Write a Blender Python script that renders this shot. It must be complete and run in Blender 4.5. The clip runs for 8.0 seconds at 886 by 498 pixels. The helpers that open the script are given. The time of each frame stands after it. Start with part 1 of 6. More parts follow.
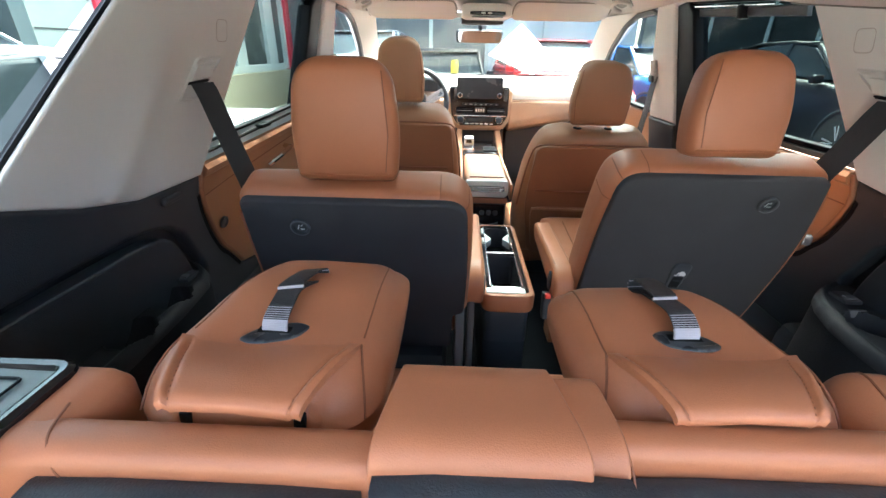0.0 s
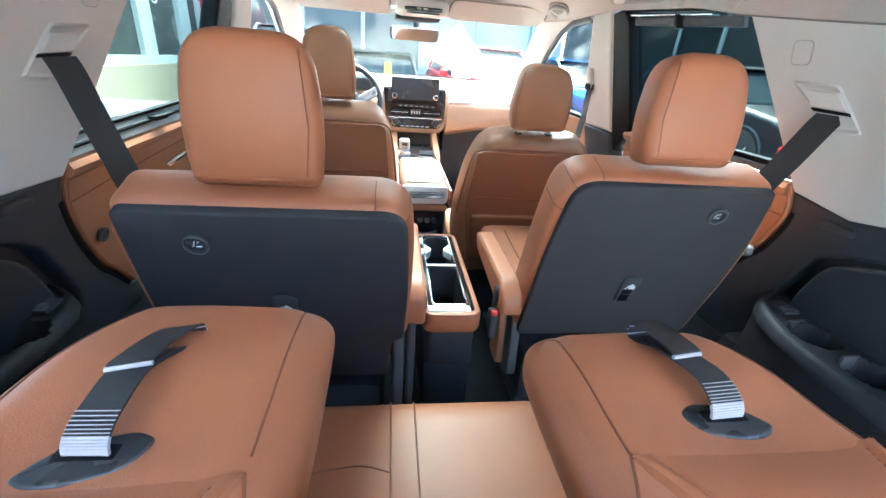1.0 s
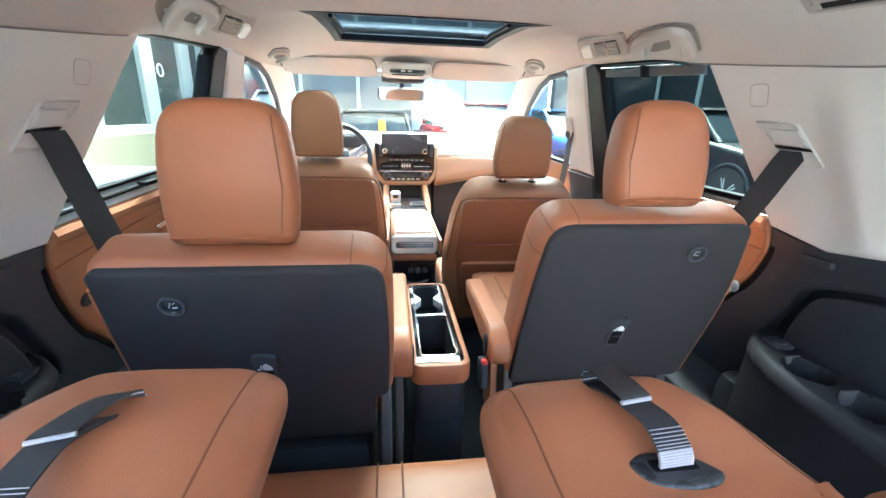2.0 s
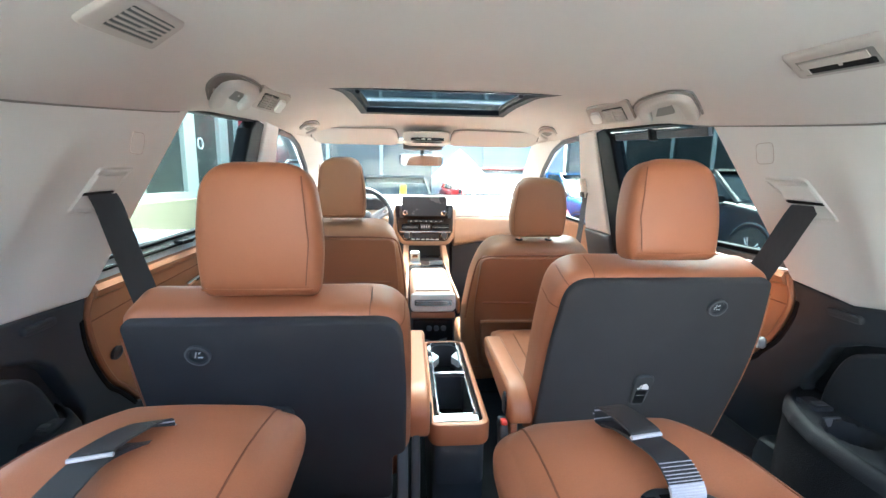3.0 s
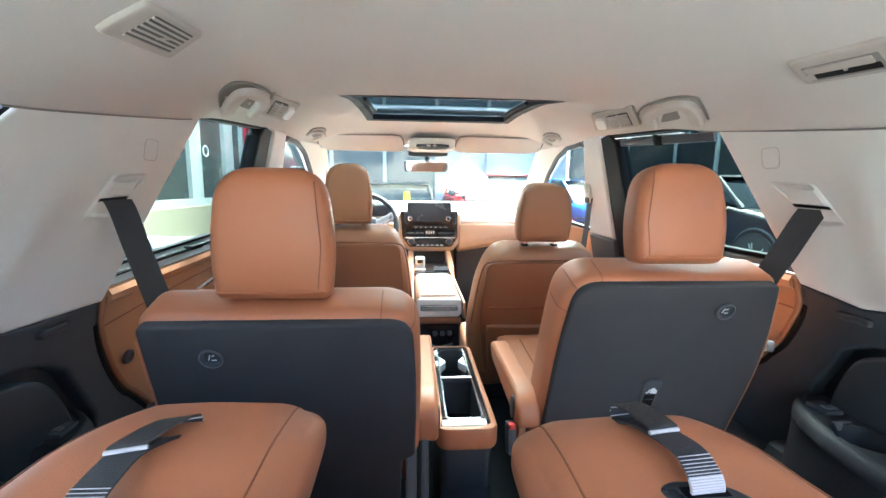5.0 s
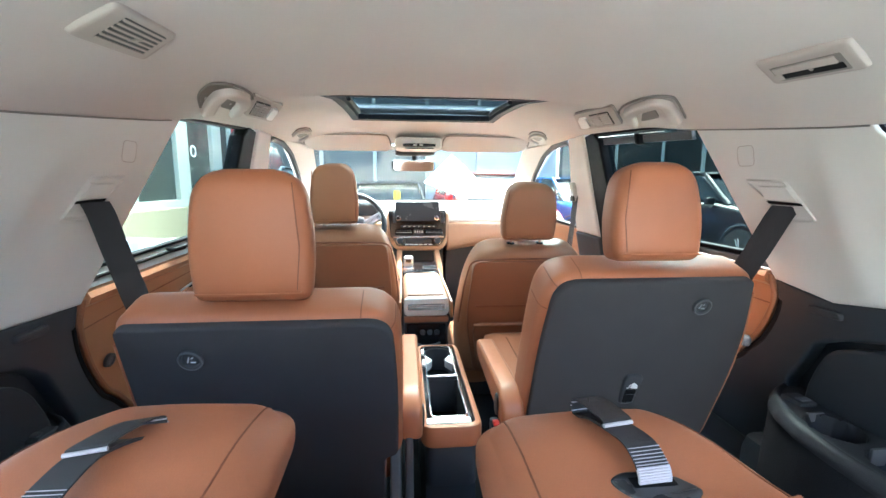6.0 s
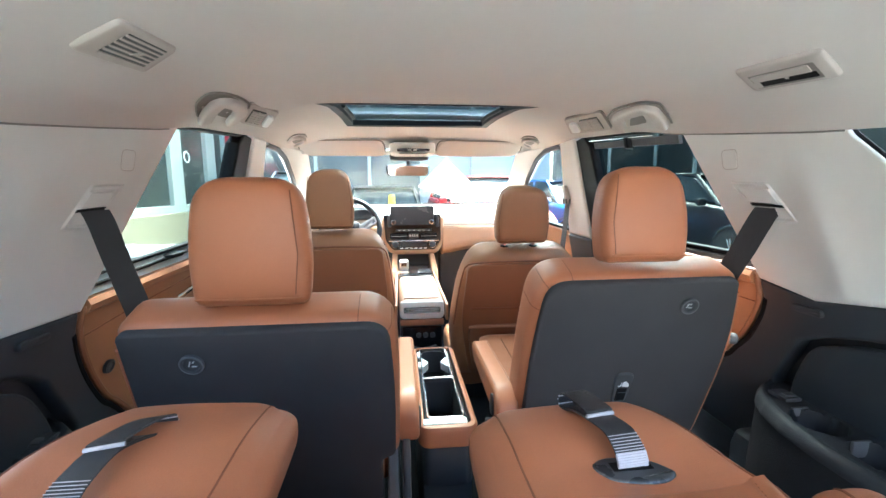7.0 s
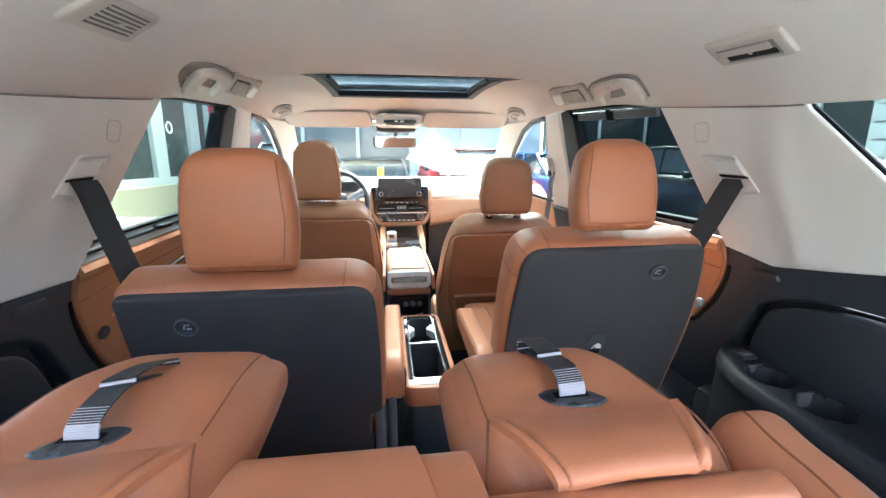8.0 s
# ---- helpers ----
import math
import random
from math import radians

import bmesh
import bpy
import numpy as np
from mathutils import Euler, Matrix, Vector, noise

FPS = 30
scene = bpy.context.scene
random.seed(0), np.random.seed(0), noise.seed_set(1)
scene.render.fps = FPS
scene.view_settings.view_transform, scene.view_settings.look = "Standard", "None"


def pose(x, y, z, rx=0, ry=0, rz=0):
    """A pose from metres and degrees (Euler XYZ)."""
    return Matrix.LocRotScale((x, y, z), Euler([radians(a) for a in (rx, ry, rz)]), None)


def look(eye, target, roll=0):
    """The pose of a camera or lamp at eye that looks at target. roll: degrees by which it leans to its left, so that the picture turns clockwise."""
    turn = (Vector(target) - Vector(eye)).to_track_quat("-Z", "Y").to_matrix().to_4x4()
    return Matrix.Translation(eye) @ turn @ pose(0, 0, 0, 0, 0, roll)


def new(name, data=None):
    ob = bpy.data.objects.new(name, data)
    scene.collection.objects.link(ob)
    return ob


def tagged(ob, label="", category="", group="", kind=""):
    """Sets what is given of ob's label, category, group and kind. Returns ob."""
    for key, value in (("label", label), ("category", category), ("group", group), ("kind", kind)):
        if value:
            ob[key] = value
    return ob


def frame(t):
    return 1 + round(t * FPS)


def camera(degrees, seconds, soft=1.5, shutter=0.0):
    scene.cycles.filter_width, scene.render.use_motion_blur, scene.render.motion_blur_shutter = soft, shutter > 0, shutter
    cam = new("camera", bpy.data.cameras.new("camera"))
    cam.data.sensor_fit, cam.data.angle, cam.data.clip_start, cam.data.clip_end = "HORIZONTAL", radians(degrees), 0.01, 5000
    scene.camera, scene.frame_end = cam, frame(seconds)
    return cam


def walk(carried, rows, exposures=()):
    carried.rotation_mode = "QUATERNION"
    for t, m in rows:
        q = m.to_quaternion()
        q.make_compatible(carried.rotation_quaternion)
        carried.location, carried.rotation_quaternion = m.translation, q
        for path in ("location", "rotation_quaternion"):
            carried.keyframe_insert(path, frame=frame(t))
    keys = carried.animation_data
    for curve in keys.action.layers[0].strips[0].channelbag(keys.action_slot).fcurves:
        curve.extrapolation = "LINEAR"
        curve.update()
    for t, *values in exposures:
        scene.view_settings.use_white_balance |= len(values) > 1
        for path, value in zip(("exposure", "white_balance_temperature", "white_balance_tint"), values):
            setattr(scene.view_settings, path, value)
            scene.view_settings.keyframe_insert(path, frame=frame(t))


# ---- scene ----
cam = camera(93.33, 8.0)
# seconds, place in metres, yaw, pitch, roll in degrees
ROWS = [
    (0.0, -0.1416, 0.0000, 1.4000, 2.06, -25.37, -0.98),
    (0.5, -0.1612, 0.0863, 1.3779, -1.55, -25.42, -2.41),
    (1.0, -0.1479, 0.1271, 1.3688, -6.28, -24.45, -4.08),
    (1.5, -0.1001, 0.1350, 1.3726, -9.68, -23.33, -4.03),
    (2.0, -0.1060, 0.1205, 1.3739, -7.07, -17.81, -1.60),
    (2.2, -0.1099, 0.1121, 1.3712, -5.74, -14.13, -1.09),
    (3.5, -0.1006, 0.0887, 1.3604, -4.44, -9.07, -0.83),
    (4.0, -0.1017, 0.0963, 1.3544, -5.02, -8.83, -1.02),
    (5.3, -0.1193, 0.0811, 1.3620, -4.02, -8.52, -0.64),
    (5.5, -0.1119, 0.0830, 1.3617, -4.41, -8.64, -0.46),
    (6.0, -0.0944, 0.0756, 1.3631, -5.30, -8.68, -0.27),
    (6.5, -0.0898, 0.0710, 1.3655, -5.95, -8.61, -0.14),
    (7.0, -0.0947, 0.0535, 1.3678, -6.03, -8.24, 0.25),
    (7.5, -0.0910, 0.0334, 1.3693, -6.04, -8.67, 0.42),
    (8.0, -0.0820, 0.0094, 1.3647, -7.35, -11.89, 0.11),
]
walk(cam, [(t, pose(x, y, z, 90 + pitch, roll, yaw)) for t, x, y, z, yaw, pitch, roll in ROWS],
     exposures=[(0.0, 4.48, 5850, -3), (0.5, 4.87, 5250, -7), (1.0, 5.07, 5150, -7), (1.5, 5.1, 5430, -1), (2.2, 5.05, 5450, -6), (7.4, 4.89, 5520, -5), (8.0, 4.84, 5600, -3)])

# ---- light ----
SUN_EL, SUN_AZ = radians(58), radians(15)
world = bpy.data.worlds.new("sky")
scene.world = world
world.use_nodes = True
wn = world.node_tree
sky = wn.nodes.new("ShaderNodeTexSky")
sky.sky_type, sky.sun_disc, sky.sun_elevation, sky.sun_rotation = "NISHITA", False, SUN_EL, SUN_AZ
sky.air_density, sky.dust_density = 0.6, 8.0
wn.nodes["Background"].inputs["Strength"].default_value = 0.15
wn.links.new(sky.outputs[0], wn.nodes["Background"].inputs["Color"])
sun_data = bpy.data.lights.new("sun", "SUN")
sun_data.energy, sun_data.angle, sun_data.color = 0.5, radians(40), (1.0, 0.97, 0.93)
sun = new("sun", sun_data)
sun.matrix_world = look((math.sin(SUN_AZ) * 20, math.cos(SUN_AZ) * 20, 20 * math.tan(SUN_EL)), (0, 0, 0))


# ---- materials ----
def mat(name, color, rough=0.5, metal=0.0, vary=0.12, scale=8.0, grain=400.0, bump=0.15, spec=0.5, coat=0.0, stretch=(1, 1, 1), emit=0.0, soft=0.0):
    """A surface with blotches at one scale, and grain and relief at another."""
    m = bpy.data.materials.new(name)
    m.use_nodes = True
    t = m.node_tree
    b = t.nodes["Principled BSDF"]
    tc = t.nodes.new("ShaderNodeTexCoord")
    mp = t.nodes.new("ShaderNodeMapping")
    mp.inputs["Scale"].default_value = stretch
    t.links.new(tc.outputs["Object"], mp.inputs["Vector"])
    big, fine = t.nodes.new("ShaderNodeTexNoise"), t.nodes.new("ShaderNodeTexNoise")
    big.inputs["Scale"].default_value, big.inputs["Detail"].default_value = scale, 4
    fine.inputs["Scale"].default_value, fine.inputs["Detail"].default_value = grain, 2
    for n in (big, fine):
        t.links.new(mp.outputs[0], n.inputs["Vector"])
    add = t.nodes.new("ShaderNodeMath")
    add.operation = "MULTIPLY_ADD"
    add.inputs[1].default_value = 0.6
    sm = t.nodes.new("ShaderNodeMath")
    sm.operation = "MULTIPLY"
    sm.inputs[1].default_value = 0.4
    t.links.new(fine.outputs["Fac"], sm.inputs[0])
    t.links.new(big.outputs["Fac"], add.inputs[0])
    t.links.new(sm.outputs[0], add.inputs[2])
    ramp = t.nodes.new("ShaderNodeValToRGB")
    lo, hi = ramp.color_ramp.elements
    lo.position, hi.position = 0.3, 0.7
    lo.color = (*[c * (1 - vary) for c in color], 1)
    hi.color = (*[min(1, c * (1 + vary)) for c in color], 1)
    t.links.new(add.outputs[0], ramp.inputs[0])
    t.links.new(ramp.outputs[0], b.inputs["Base Color"])
    rr = t.nodes.new("ShaderNodeMapRange")
    rr.inputs["To Min"].default_value, rr.inputs["To Max"].default_value = max(0.02, rough - 0.08), min(1, rough + 0.08)
    t.links.new(big.outputs["Fac"], rr.inputs["Value"])
    t.links.new(rr.outputs[0], b.inputs["Roughness"])
    b.inputs["Metallic"].default_value = metal
    b.inputs["Specular IOR Level"].default_value = spec
    b.inputs["Coat Weight"].default_value = coat
    if bump:
        bp = t.nodes.new("ShaderNodeBump")
        bp.inputs["Strength"].default_value, bp.inputs["Distance"].default_value = bump, 0.002
        t.links.new(fine.outputs["Fac"], bp.inputs["Height"])
        t.links.new(bp.outputs[0], b.inputs["Normal"])
        if soft:
            wave, b2 = t.nodes.new("ShaderNodeTexNoise"), t.nodes.new("ShaderNodeBump")
            wave.inputs["Scale"].default_value, wave.inputs["Detail"].default_value = 16, 1
            b2.inputs["Strength"].default_value, b2.inputs["Distance"].default_value = soft, 0.006
            t.links.new(mp.outputs[0], wave.inputs["Vector"])
            t.links.new(wave.outputs["Fac"], b2.inputs["Height"])
            t.links.new(b2.outputs[0], bp.inputs["Normal"])
    if emit:
        b.inputs["Emission Color"].default_value = (*color, 1)
        b.inputs["Emission Strength"].default_value = emit
    return m


def glass(name, tint, gloss=0.08):
    """A thin pane: clear with a tint, and a little mirror gloss."""
    m = bpy.data.materials.new(name)
    m.use_nodes = True
    t = m.node_tree
    t.nodes.remove(t.nodes["Principled BSDF"])
    tr, gl, mix = (t.nodes.new("ShaderNode" + k) for k in ("BsdfTransparent", "BsdfGlossy", "MixShader"))
    tr.inputs["Color"].default_value = (*tint, 1)
    gl.inputs["Roughness"].default_value = 0.02
    mix.inputs[0].default_value = gloss
    t.links.new(tr.outputs[0], mix.inputs[1])
    t.links.new(gl.outputs[0], mix.inputs[2])
    t.links.new(mix.outputs[0], t.nodes["Material Output"].inputs["Surface"])
    return m


LEATHER = mat("tan leather", (0.362, 0.133, 0.062), 0.46, vary=0.09, scale=5, grain=900, bump=0.11, soft=0.28, spec=0.5)
# same tan leather, its colour shifted for the daylight on front seats and doors
DAYLIT_LEATHER = mat("tan leather with daylight in its colour", (0.345, 0.163, 0.080), 0.46, vary=0.08, scale=5, grain=900, bump=0.11, soft=0.2, spec=0.45)
# vinyl tone, taken darker to include the shade on the front seat backs
LEATHER_BACK = mat("tan vinyl with shade in its colour", (0.255, 0.108, 0.052), 0.5, vary=0.08, scale=5, grain=900, bump=0.09)
SEAM = mat("brown thread", (0.20, 0.075, 0.036), 0.7, vary=0.15, grain=900)
FABRIC = mat("black seat back cloth", (0.049, 0.048, 0.051), 0.85, vary=0.10, scale=14, grain=900, bump=0.4, spec=0.12)
CARPET = mat("black carpet", (0.055, 0.047, 0.044), 0.95, vary=0.35, scale=20, grain=600, bump=0.8, spec=0.1)
CARPET = mat("black needle felt", (0.013, 0.014, 0.017), 0.95, vary=0.25, scale=12, grain=500, bump=0.5, spec=0.1)
LEDGEBLACK = mat("dull black plastic", (0.016, 0.018, 0.022), 0.6, vary=0.2, scale=6, grain=700, bump=0.2, spec=0.25)
BLACK = mat("black moulded plastic", (0.027, 0.033, 0.041), 0.46, vary=0.28, scale=6, grain=600, bump=0.3, spec=0.40)
BRACKET = mat("grey plastic bracket", (0.10, 0.103, 0.11), 0.5, vary=0.12, grain=700, bump=0.1, spec=0.3)
OUTLET = mat("outlet plastic", (0.030, 0.033, 0.038), 0.28, vary=0.08, scale=30, grain=500, bump=0.02)
DARKGREY = mat("dark grey plastic", (0.045, 0.047, 0.052), 0.5, vary=0.15, grain=700, spec=0.3)
REDKEY = mat("red plastic key", (0.55, 0.03, 0.02), 0.4, vary=0.05, bump=0)
GLOSSBLACK = mat("gloss black plastic", (0.008, 0.008, 0.009), 0.12, vary=0.1, bump=0)
HEADLINER = mat("light grey headliner cloth", (0.535, 0.505, 0.485), 0.92, vary=0.04, scale=4, grain=900, bump=0.25)
VENTGREY = mat("grey vent plastic", (0.40, 0.362, 0.335), 0.75, vary=0.04, scale=3, grain=800, bump=0.1)
# darker than the plastic itself: holds the shade in recesses, and joint lines
SHADEGREY = mat("grey for recess shade and joints", (0.19, 0.178, 0.165), 0.7, vary=0.05, scale=3, grain=800, bump=0.1)
GRIPGREY = mat("grey handle plastic", (0.46, 0.42, 0.39), 0.6, vary=0.04, scale=3, grain=800, bump=0.06)
ROOF_GLASS = glass("dark tinted roof glass", (0.38, 0.42, 0.415), 0.03)
TRIM = mat("light grey pillar plastic", (0.61, 0.60, 0.58), 0.6, vary=0.04, scale=3, grain=800, bump=0.12)
SILVER = mat("satin silver plastic", (0.55, 0.56, 0.57), 0.3, metal=0.7, vary=0.06, bump=0.05)
DOORGREY = mat("pale grey painted steel", (0.62, 0.67, 0.68), 0.4, vary=0.04, bump=0, spec=0.5)
TRAYMETAL = mat("brushed grey metal", (0.15, 0.18, 0.18), 0.5, metal=0.0, vary=0.08, bump=0.03)
PALESILVER = mat("pale silver paint", (0.62, 0.63, 0.63), 0.35, metal=0.15, vary=0.05, bump=0.03)
CHROME = mat("chrome", (0.75, 0.76, 0.78), 0.12, metal=1.0, vary=0.04, bump=0)
WEBBING = mat("black webbing", (0.022, 0.021, 0.024), 0.45, vary=0.3, scale=60, grain=900, bump=0.6, stretch=(1, 6, 1), spec=0.35)
GREYWEB = mat("pale ribbed webbing", (0.42, 0.40, 0.43), 0.45, vary=0.2, scale=40, grain=900, bump=0.3, stretch=(1, 6, 1))
RUBBER = mat("black rubber seal", (0.006, 0.0063, 0.0075), 0.5, vary=0.2, spec=0.06)
LAMP = mat("frosted lamp lens", (0.66, 0.66, 0.64), 0.35, vary=0.03, bump=0)
SCREEN = mat("dark display glass", (0.022, 0.023, 0.026), 0.25, vary=0.2, bump=0)
WHITEMARK = mat("white print", (0.75, 0.75, 0.75), 0.6, vary=0.05, bump=0)
# both dash colours are lightened to carry the daylight from the windscreen
DASHTAN = mat("tan dash leather paled for daylight", (0.52, 0.315, 0.185), 0.45, vary=0.06, grain=900, bump=0.05)
DASHTOP = mat("dash cover paled for daylight", (0.56, 0.47, 0.395), 0.5, vary=0.06, grain=520)
SIDE_GLASS = glass("clear side glass", (0.68, 0.74, 0.71), 0.01)
# tint deeper than the left pane's, standing for the shade outside
DARK_GLASS = glass("rear glass tinted deeper for outside shade", (0.50, 0.56, 0.54), 0.005)
FRONT_GLASS = glass("windscreen glass", (0.80, 0.85, 0.83), 0.03)
FRONT_SIDE_GLASS = glass("clear front side glass", (0.76, 0.82, 0.80), 0.05)
MIRROR = mat("mirror glass", (0.9, 0.9, 0.9), 0.02, metal=1.0, vary=0.0, bump=0)


# ---- shapes ----
def tube(pts, r, n=6, closed=False):
    """A round cord through the points."""
    P = [Vector(p) for p in pts]
    k = len(P)
    V, F = [], []
    up = Vector((0.13, 0.21, 0.97)).normalized()
    for i, p in enumerate(P):
        a = P[(i - 1) % k] if closed or i else P[0]
        b = P[(i + 1) % k] if closed or i < k - 1 else P[-1]
        d = (b - a).normalized()
        s = d.cross(up)
        if s.length < 0.05:
            s = d.cross(Vector((1, 0, 0)))
        s.normalize()
        u = s.cross(d)
        V += [p + r * (math.cos(2 * math.pi * j / n) * s + math.sin(2 * math.pi * j / n) * u) for j in range(n)]
    for i in range(k if closed else k - 1):
        a, b = i * n, ((i + 1) % k) * n
        F += [(a + j, a + (j + 1) % n, b + (j + 1) % n, b + j) for j in range(n)]
    if not closed:
        F += [tuple(range(n)), tuple((k - 1) * n + j for j in range(n))]
    return V, F


def rounded(pts, radii, seg=6):
    """A closed outline with rounded corners; radii is one number or one for each corner."""
    out, n = [], len(pts)
    for i in range(n):
        p, a, b = Vector(pts[i]), Vector(pts[i - 1]), Vector(pts[(i + 1) % n])
        r = radii[i] if isinstance(radii, (list, tuple)) else radii
        u, v = (a - p), (b - p)
        r = min(r, 0.48 * u.length, 0.48 * v.length)
        s, e = p + u.normalized() * r, p + v.normalized() * r
        for k in range(seg + 1):
            t = k / seg
            out.append(tuple((1 - t) ** 2 * s + 2 * t * (1 - t) * p + t * t * e))
    return out


def rect(x0, z0, x1, z1, r=0.01, seg=4):
    return rounded([(x0, z0), (x1, z0), (x1, z1), (x0, z1)], r, seg)


def dense(outline, step):
    out = []
    for i, p in enumerate(outline):
        q = outline[(i + 1) % len(outline)]
        d = math.hypot(q[0] - p[0], q[1] - p[1])
        k = max(1, int(d / step))
        out += [(p[0] + (q[0] - p[0]) * j / k, p[1] + (q[1] - p[1]) * j / k) for j in range(k) if d > 1e-6]
    return out


def pad(outline, y0, y1, r=0.01, b0=0.0, b1=0.0, seg=4, rings=5, step=0.03):
    """A cushion or plate: the outline lies in x and z, its thickness runs from y0 to y1, the edges are rounded by r and the two faces bulge by b0 and b1."""
    o = dense(outline, step)
    n = len(o)
    area = sum(o[i - 1][0] * o[i][1] - o[i][0] * o[i - 1][1] for i in range(n))
    if area < 0:
        o.reverse()
    cx, cz = sum(p[0] for p in o) / n, sum(p[1] for p in o) / n
    nrm = []
    for i in range(n):
        dx, dz = o[(i + 1) % n][0] - o[i - 1][0], o[(i + 1) % n][1] - o[i - 1][1]
        l = math.hypot(dx, dz) or 1
        nrm.append((dz / l, -dx / l))

    def inset(d):
        return [(p[0] - q[0] * d, p[1] - q[1] * d) for p, q in zip(o, nrm)]

    V, F = [], []
    base = inset(r)
    levels = []
    mx, mz = sum(f(p[0] for p in o) for f in (min, max)) / 2, sum(f(p[1] for p in o) for f in (min, max)) / 2
    hx, hz = max(abs(p[0] - mx) for p in o), max(abs(p[1] - mz) for p in o)

    def swell(x, z):
        return max(0, 1 - ((x - mx) / hx) ** 2) * max(0, 1 - ((z - mz) / hz) ** 2)

    for k in range(1, rings if b0 else 1):
        s = k / rings
        levels.append(([(cx + (p[0] - cx) * s, cz + (p[1] - cz) * s) for p in base], y0))
    if not b0:
        levels.append((inset(r + min(0.003, r * 0.5)), y0))
    turn = len(levels) + seg + 1
    for k in range(seg + 1):
        a = math.pi / 2 * k / seg
        levels.append((inset(r * (1 - math.sin(a))), y0 + r * (1 - math.cos(a))))
    for k in range(seg + 1):
        a = math.pi / 2 * (1 - k / seg)
        levels.append((inset(r * (1 - math.sin(a))), y1 - r * (1 - math.cos(a))))
    for k in range(rings - 1 if b1 else 0, 0, -1):
        s = k / rings
        levels.append(([(cx + (p[0] - cx) * s, cz + (p[1] - cz) * s) for p in base], y1))
    if not b1:
        levels.append((inset(r + min(0.003, r * 0.5)), y1))
    for k, (ring, y) in enumerate(levels):
        V += [Vector((p[0], y + (-b0 if k < turn else b1) * swell(*p), p[1])) for p in ring]
    m = len(levels)
    for k in range(m - 1):
        F += [(k * n + i, k * n + (i + 1) % n, (k + 1) * n + (i + 1) % n, (k + 1) * n + i) for i in range(n)]
    V += [Vector((cx, y0 - b0 * swell(cx, cz), cz)), Vector((cx, y1 + b1 * swell(cx, cz), cz))] if b0 or b1 else []
    if b0:
        F += [(m * n, (i + 1) % n, i) for i in range(n)]
    else:
        F.append(tuple(range(n - 1, -1, -1)))
    if b1:
        F += [(m * n + 1, (m - 1) * n + i, (m - 1) * n + (i + 1) % n) for i in range(n)]
    else:
        F.append(tuple((m - 1) * n + i for i in range(n)))
    return V, F


def rbox(c, h, r, n=8, bend=None):
    """A rounded block round the centre c with half sizes h; bend(x, y, z) moves its points (-1 to 1 in each axis is the block)."""
    idx, V, F = {}, [], []

    def vid(p):
        key = tuple(round(a, 5) for a in p)
        if key not in idx:
            q = Vector([p[i] * h[i] for i in range(3)])
            inner = Vector([max(-(h[i] - r), min(h[i] - r, q[i])) for i in range(3)])
            d = q - inner
            w = inner + d.normalized() * r if d.length > 1e-9 else q
            if bend:
                w = Vector(bend(w[0] / h[0], w[1] / h[1], w[2] / h[2], w))
            idx[key] = len(V)
            V.append(Vector(c) + w)
        return idx[key]

    g = [-1 + 2 * i / n for i in range(n + 1)]
    edge = [max(-1, min(1, a)) for a in g]
    for ax in range(3):
        for s in (-1, 1):
            for i in range(n):
                for j in range(n):
                    q = []
                    for a, b in ((i, j), (i + 1, j), (i + 1, j + 1), (i, j + 1)):
                        p = [0, 0, 0]
                        p[ax], p[(ax + 1) % 3], p[(ax + 2) % 3] = s, edge[a], edge[b]
                        q.append(vid(p))
                    F.append(tuple(q) if s > 0 else tuple(reversed(q)))
    return V, F


def box(x0, x1, y0, y1, z0, z1, r=0.004, n=4):
    c = ((x0 + x1) / 2, (y0 + y1) / 2, (z0 + z1) / 2)
    h = ((x1 - x0) / 2, (y1 - y0) / 2, (z1 - z0) / 2)
    return rbox(c, h, min(r, *h), n)


def lathe(profile, n=20):
    """Turns a profile of (radius, y) round the y axis."""
    V, F = [], []
    for rad, y in profile:
        V += [Vector((rad * math.cos(2 * math.pi * i / n), y, rad * math.sin(2 * math.pi * i / n))) for i in range(n)]
    for k in range(len(profile) - 1):
        F += [(k * n + i, k * n + (i + 1) % n, (k + 1) * n + (i + 1) % n, (k + 1) * n + i) for i in range(n)]
    F += [tuple(range(n - 1, -1, -1)), tuple((len(profile) - 1) * n + i for i in range(n))]
    return V, F


def strip(pts, width, thick, side):
    """A flat band along the points; side(i) gives the direction across it."""
    V, F = [], []
    k = len(pts)
    for i, p in enumerate(pts):
        p = Vector(p)
        d = (Vector(pts[min(i + 1, k - 1)]) - Vector(pts[max(i - 1, 0)])).normalized()
        s = Vector(side(i)).normalized()
        u = d.cross(s).normalized()
        for a, b in ((-1, -1), (1, -1), (1, 1), (-1, 1)):
            V.append(p + s * a * width / 2 + u * b * thick / 2)
    for i in range(k - 1):
        F += [(i * 4 + j, i * 4 + (j + 1) % 4, i * 4 + 4 + (j + 1) % 4, i * 4 + 4 + j) for j in range(4)]
    F += [(3, 2, 1, 0), tuple((k - 1) * 4 + j for j in range(4))]
    return V, F


def moved(vf, m):
    return [m @ Vector(v) for v in vf[0]], vf[1]


def mapped(vf, f):
    return [Vector(f(*v)) for v in vf[0]], vf[1]


def joined(*parts):
    V, F = [], []
    for v, f in parts:
        o = len(V)
        V += v
        F += [tuple(i + o for i in q) for q in f]
    return V, F


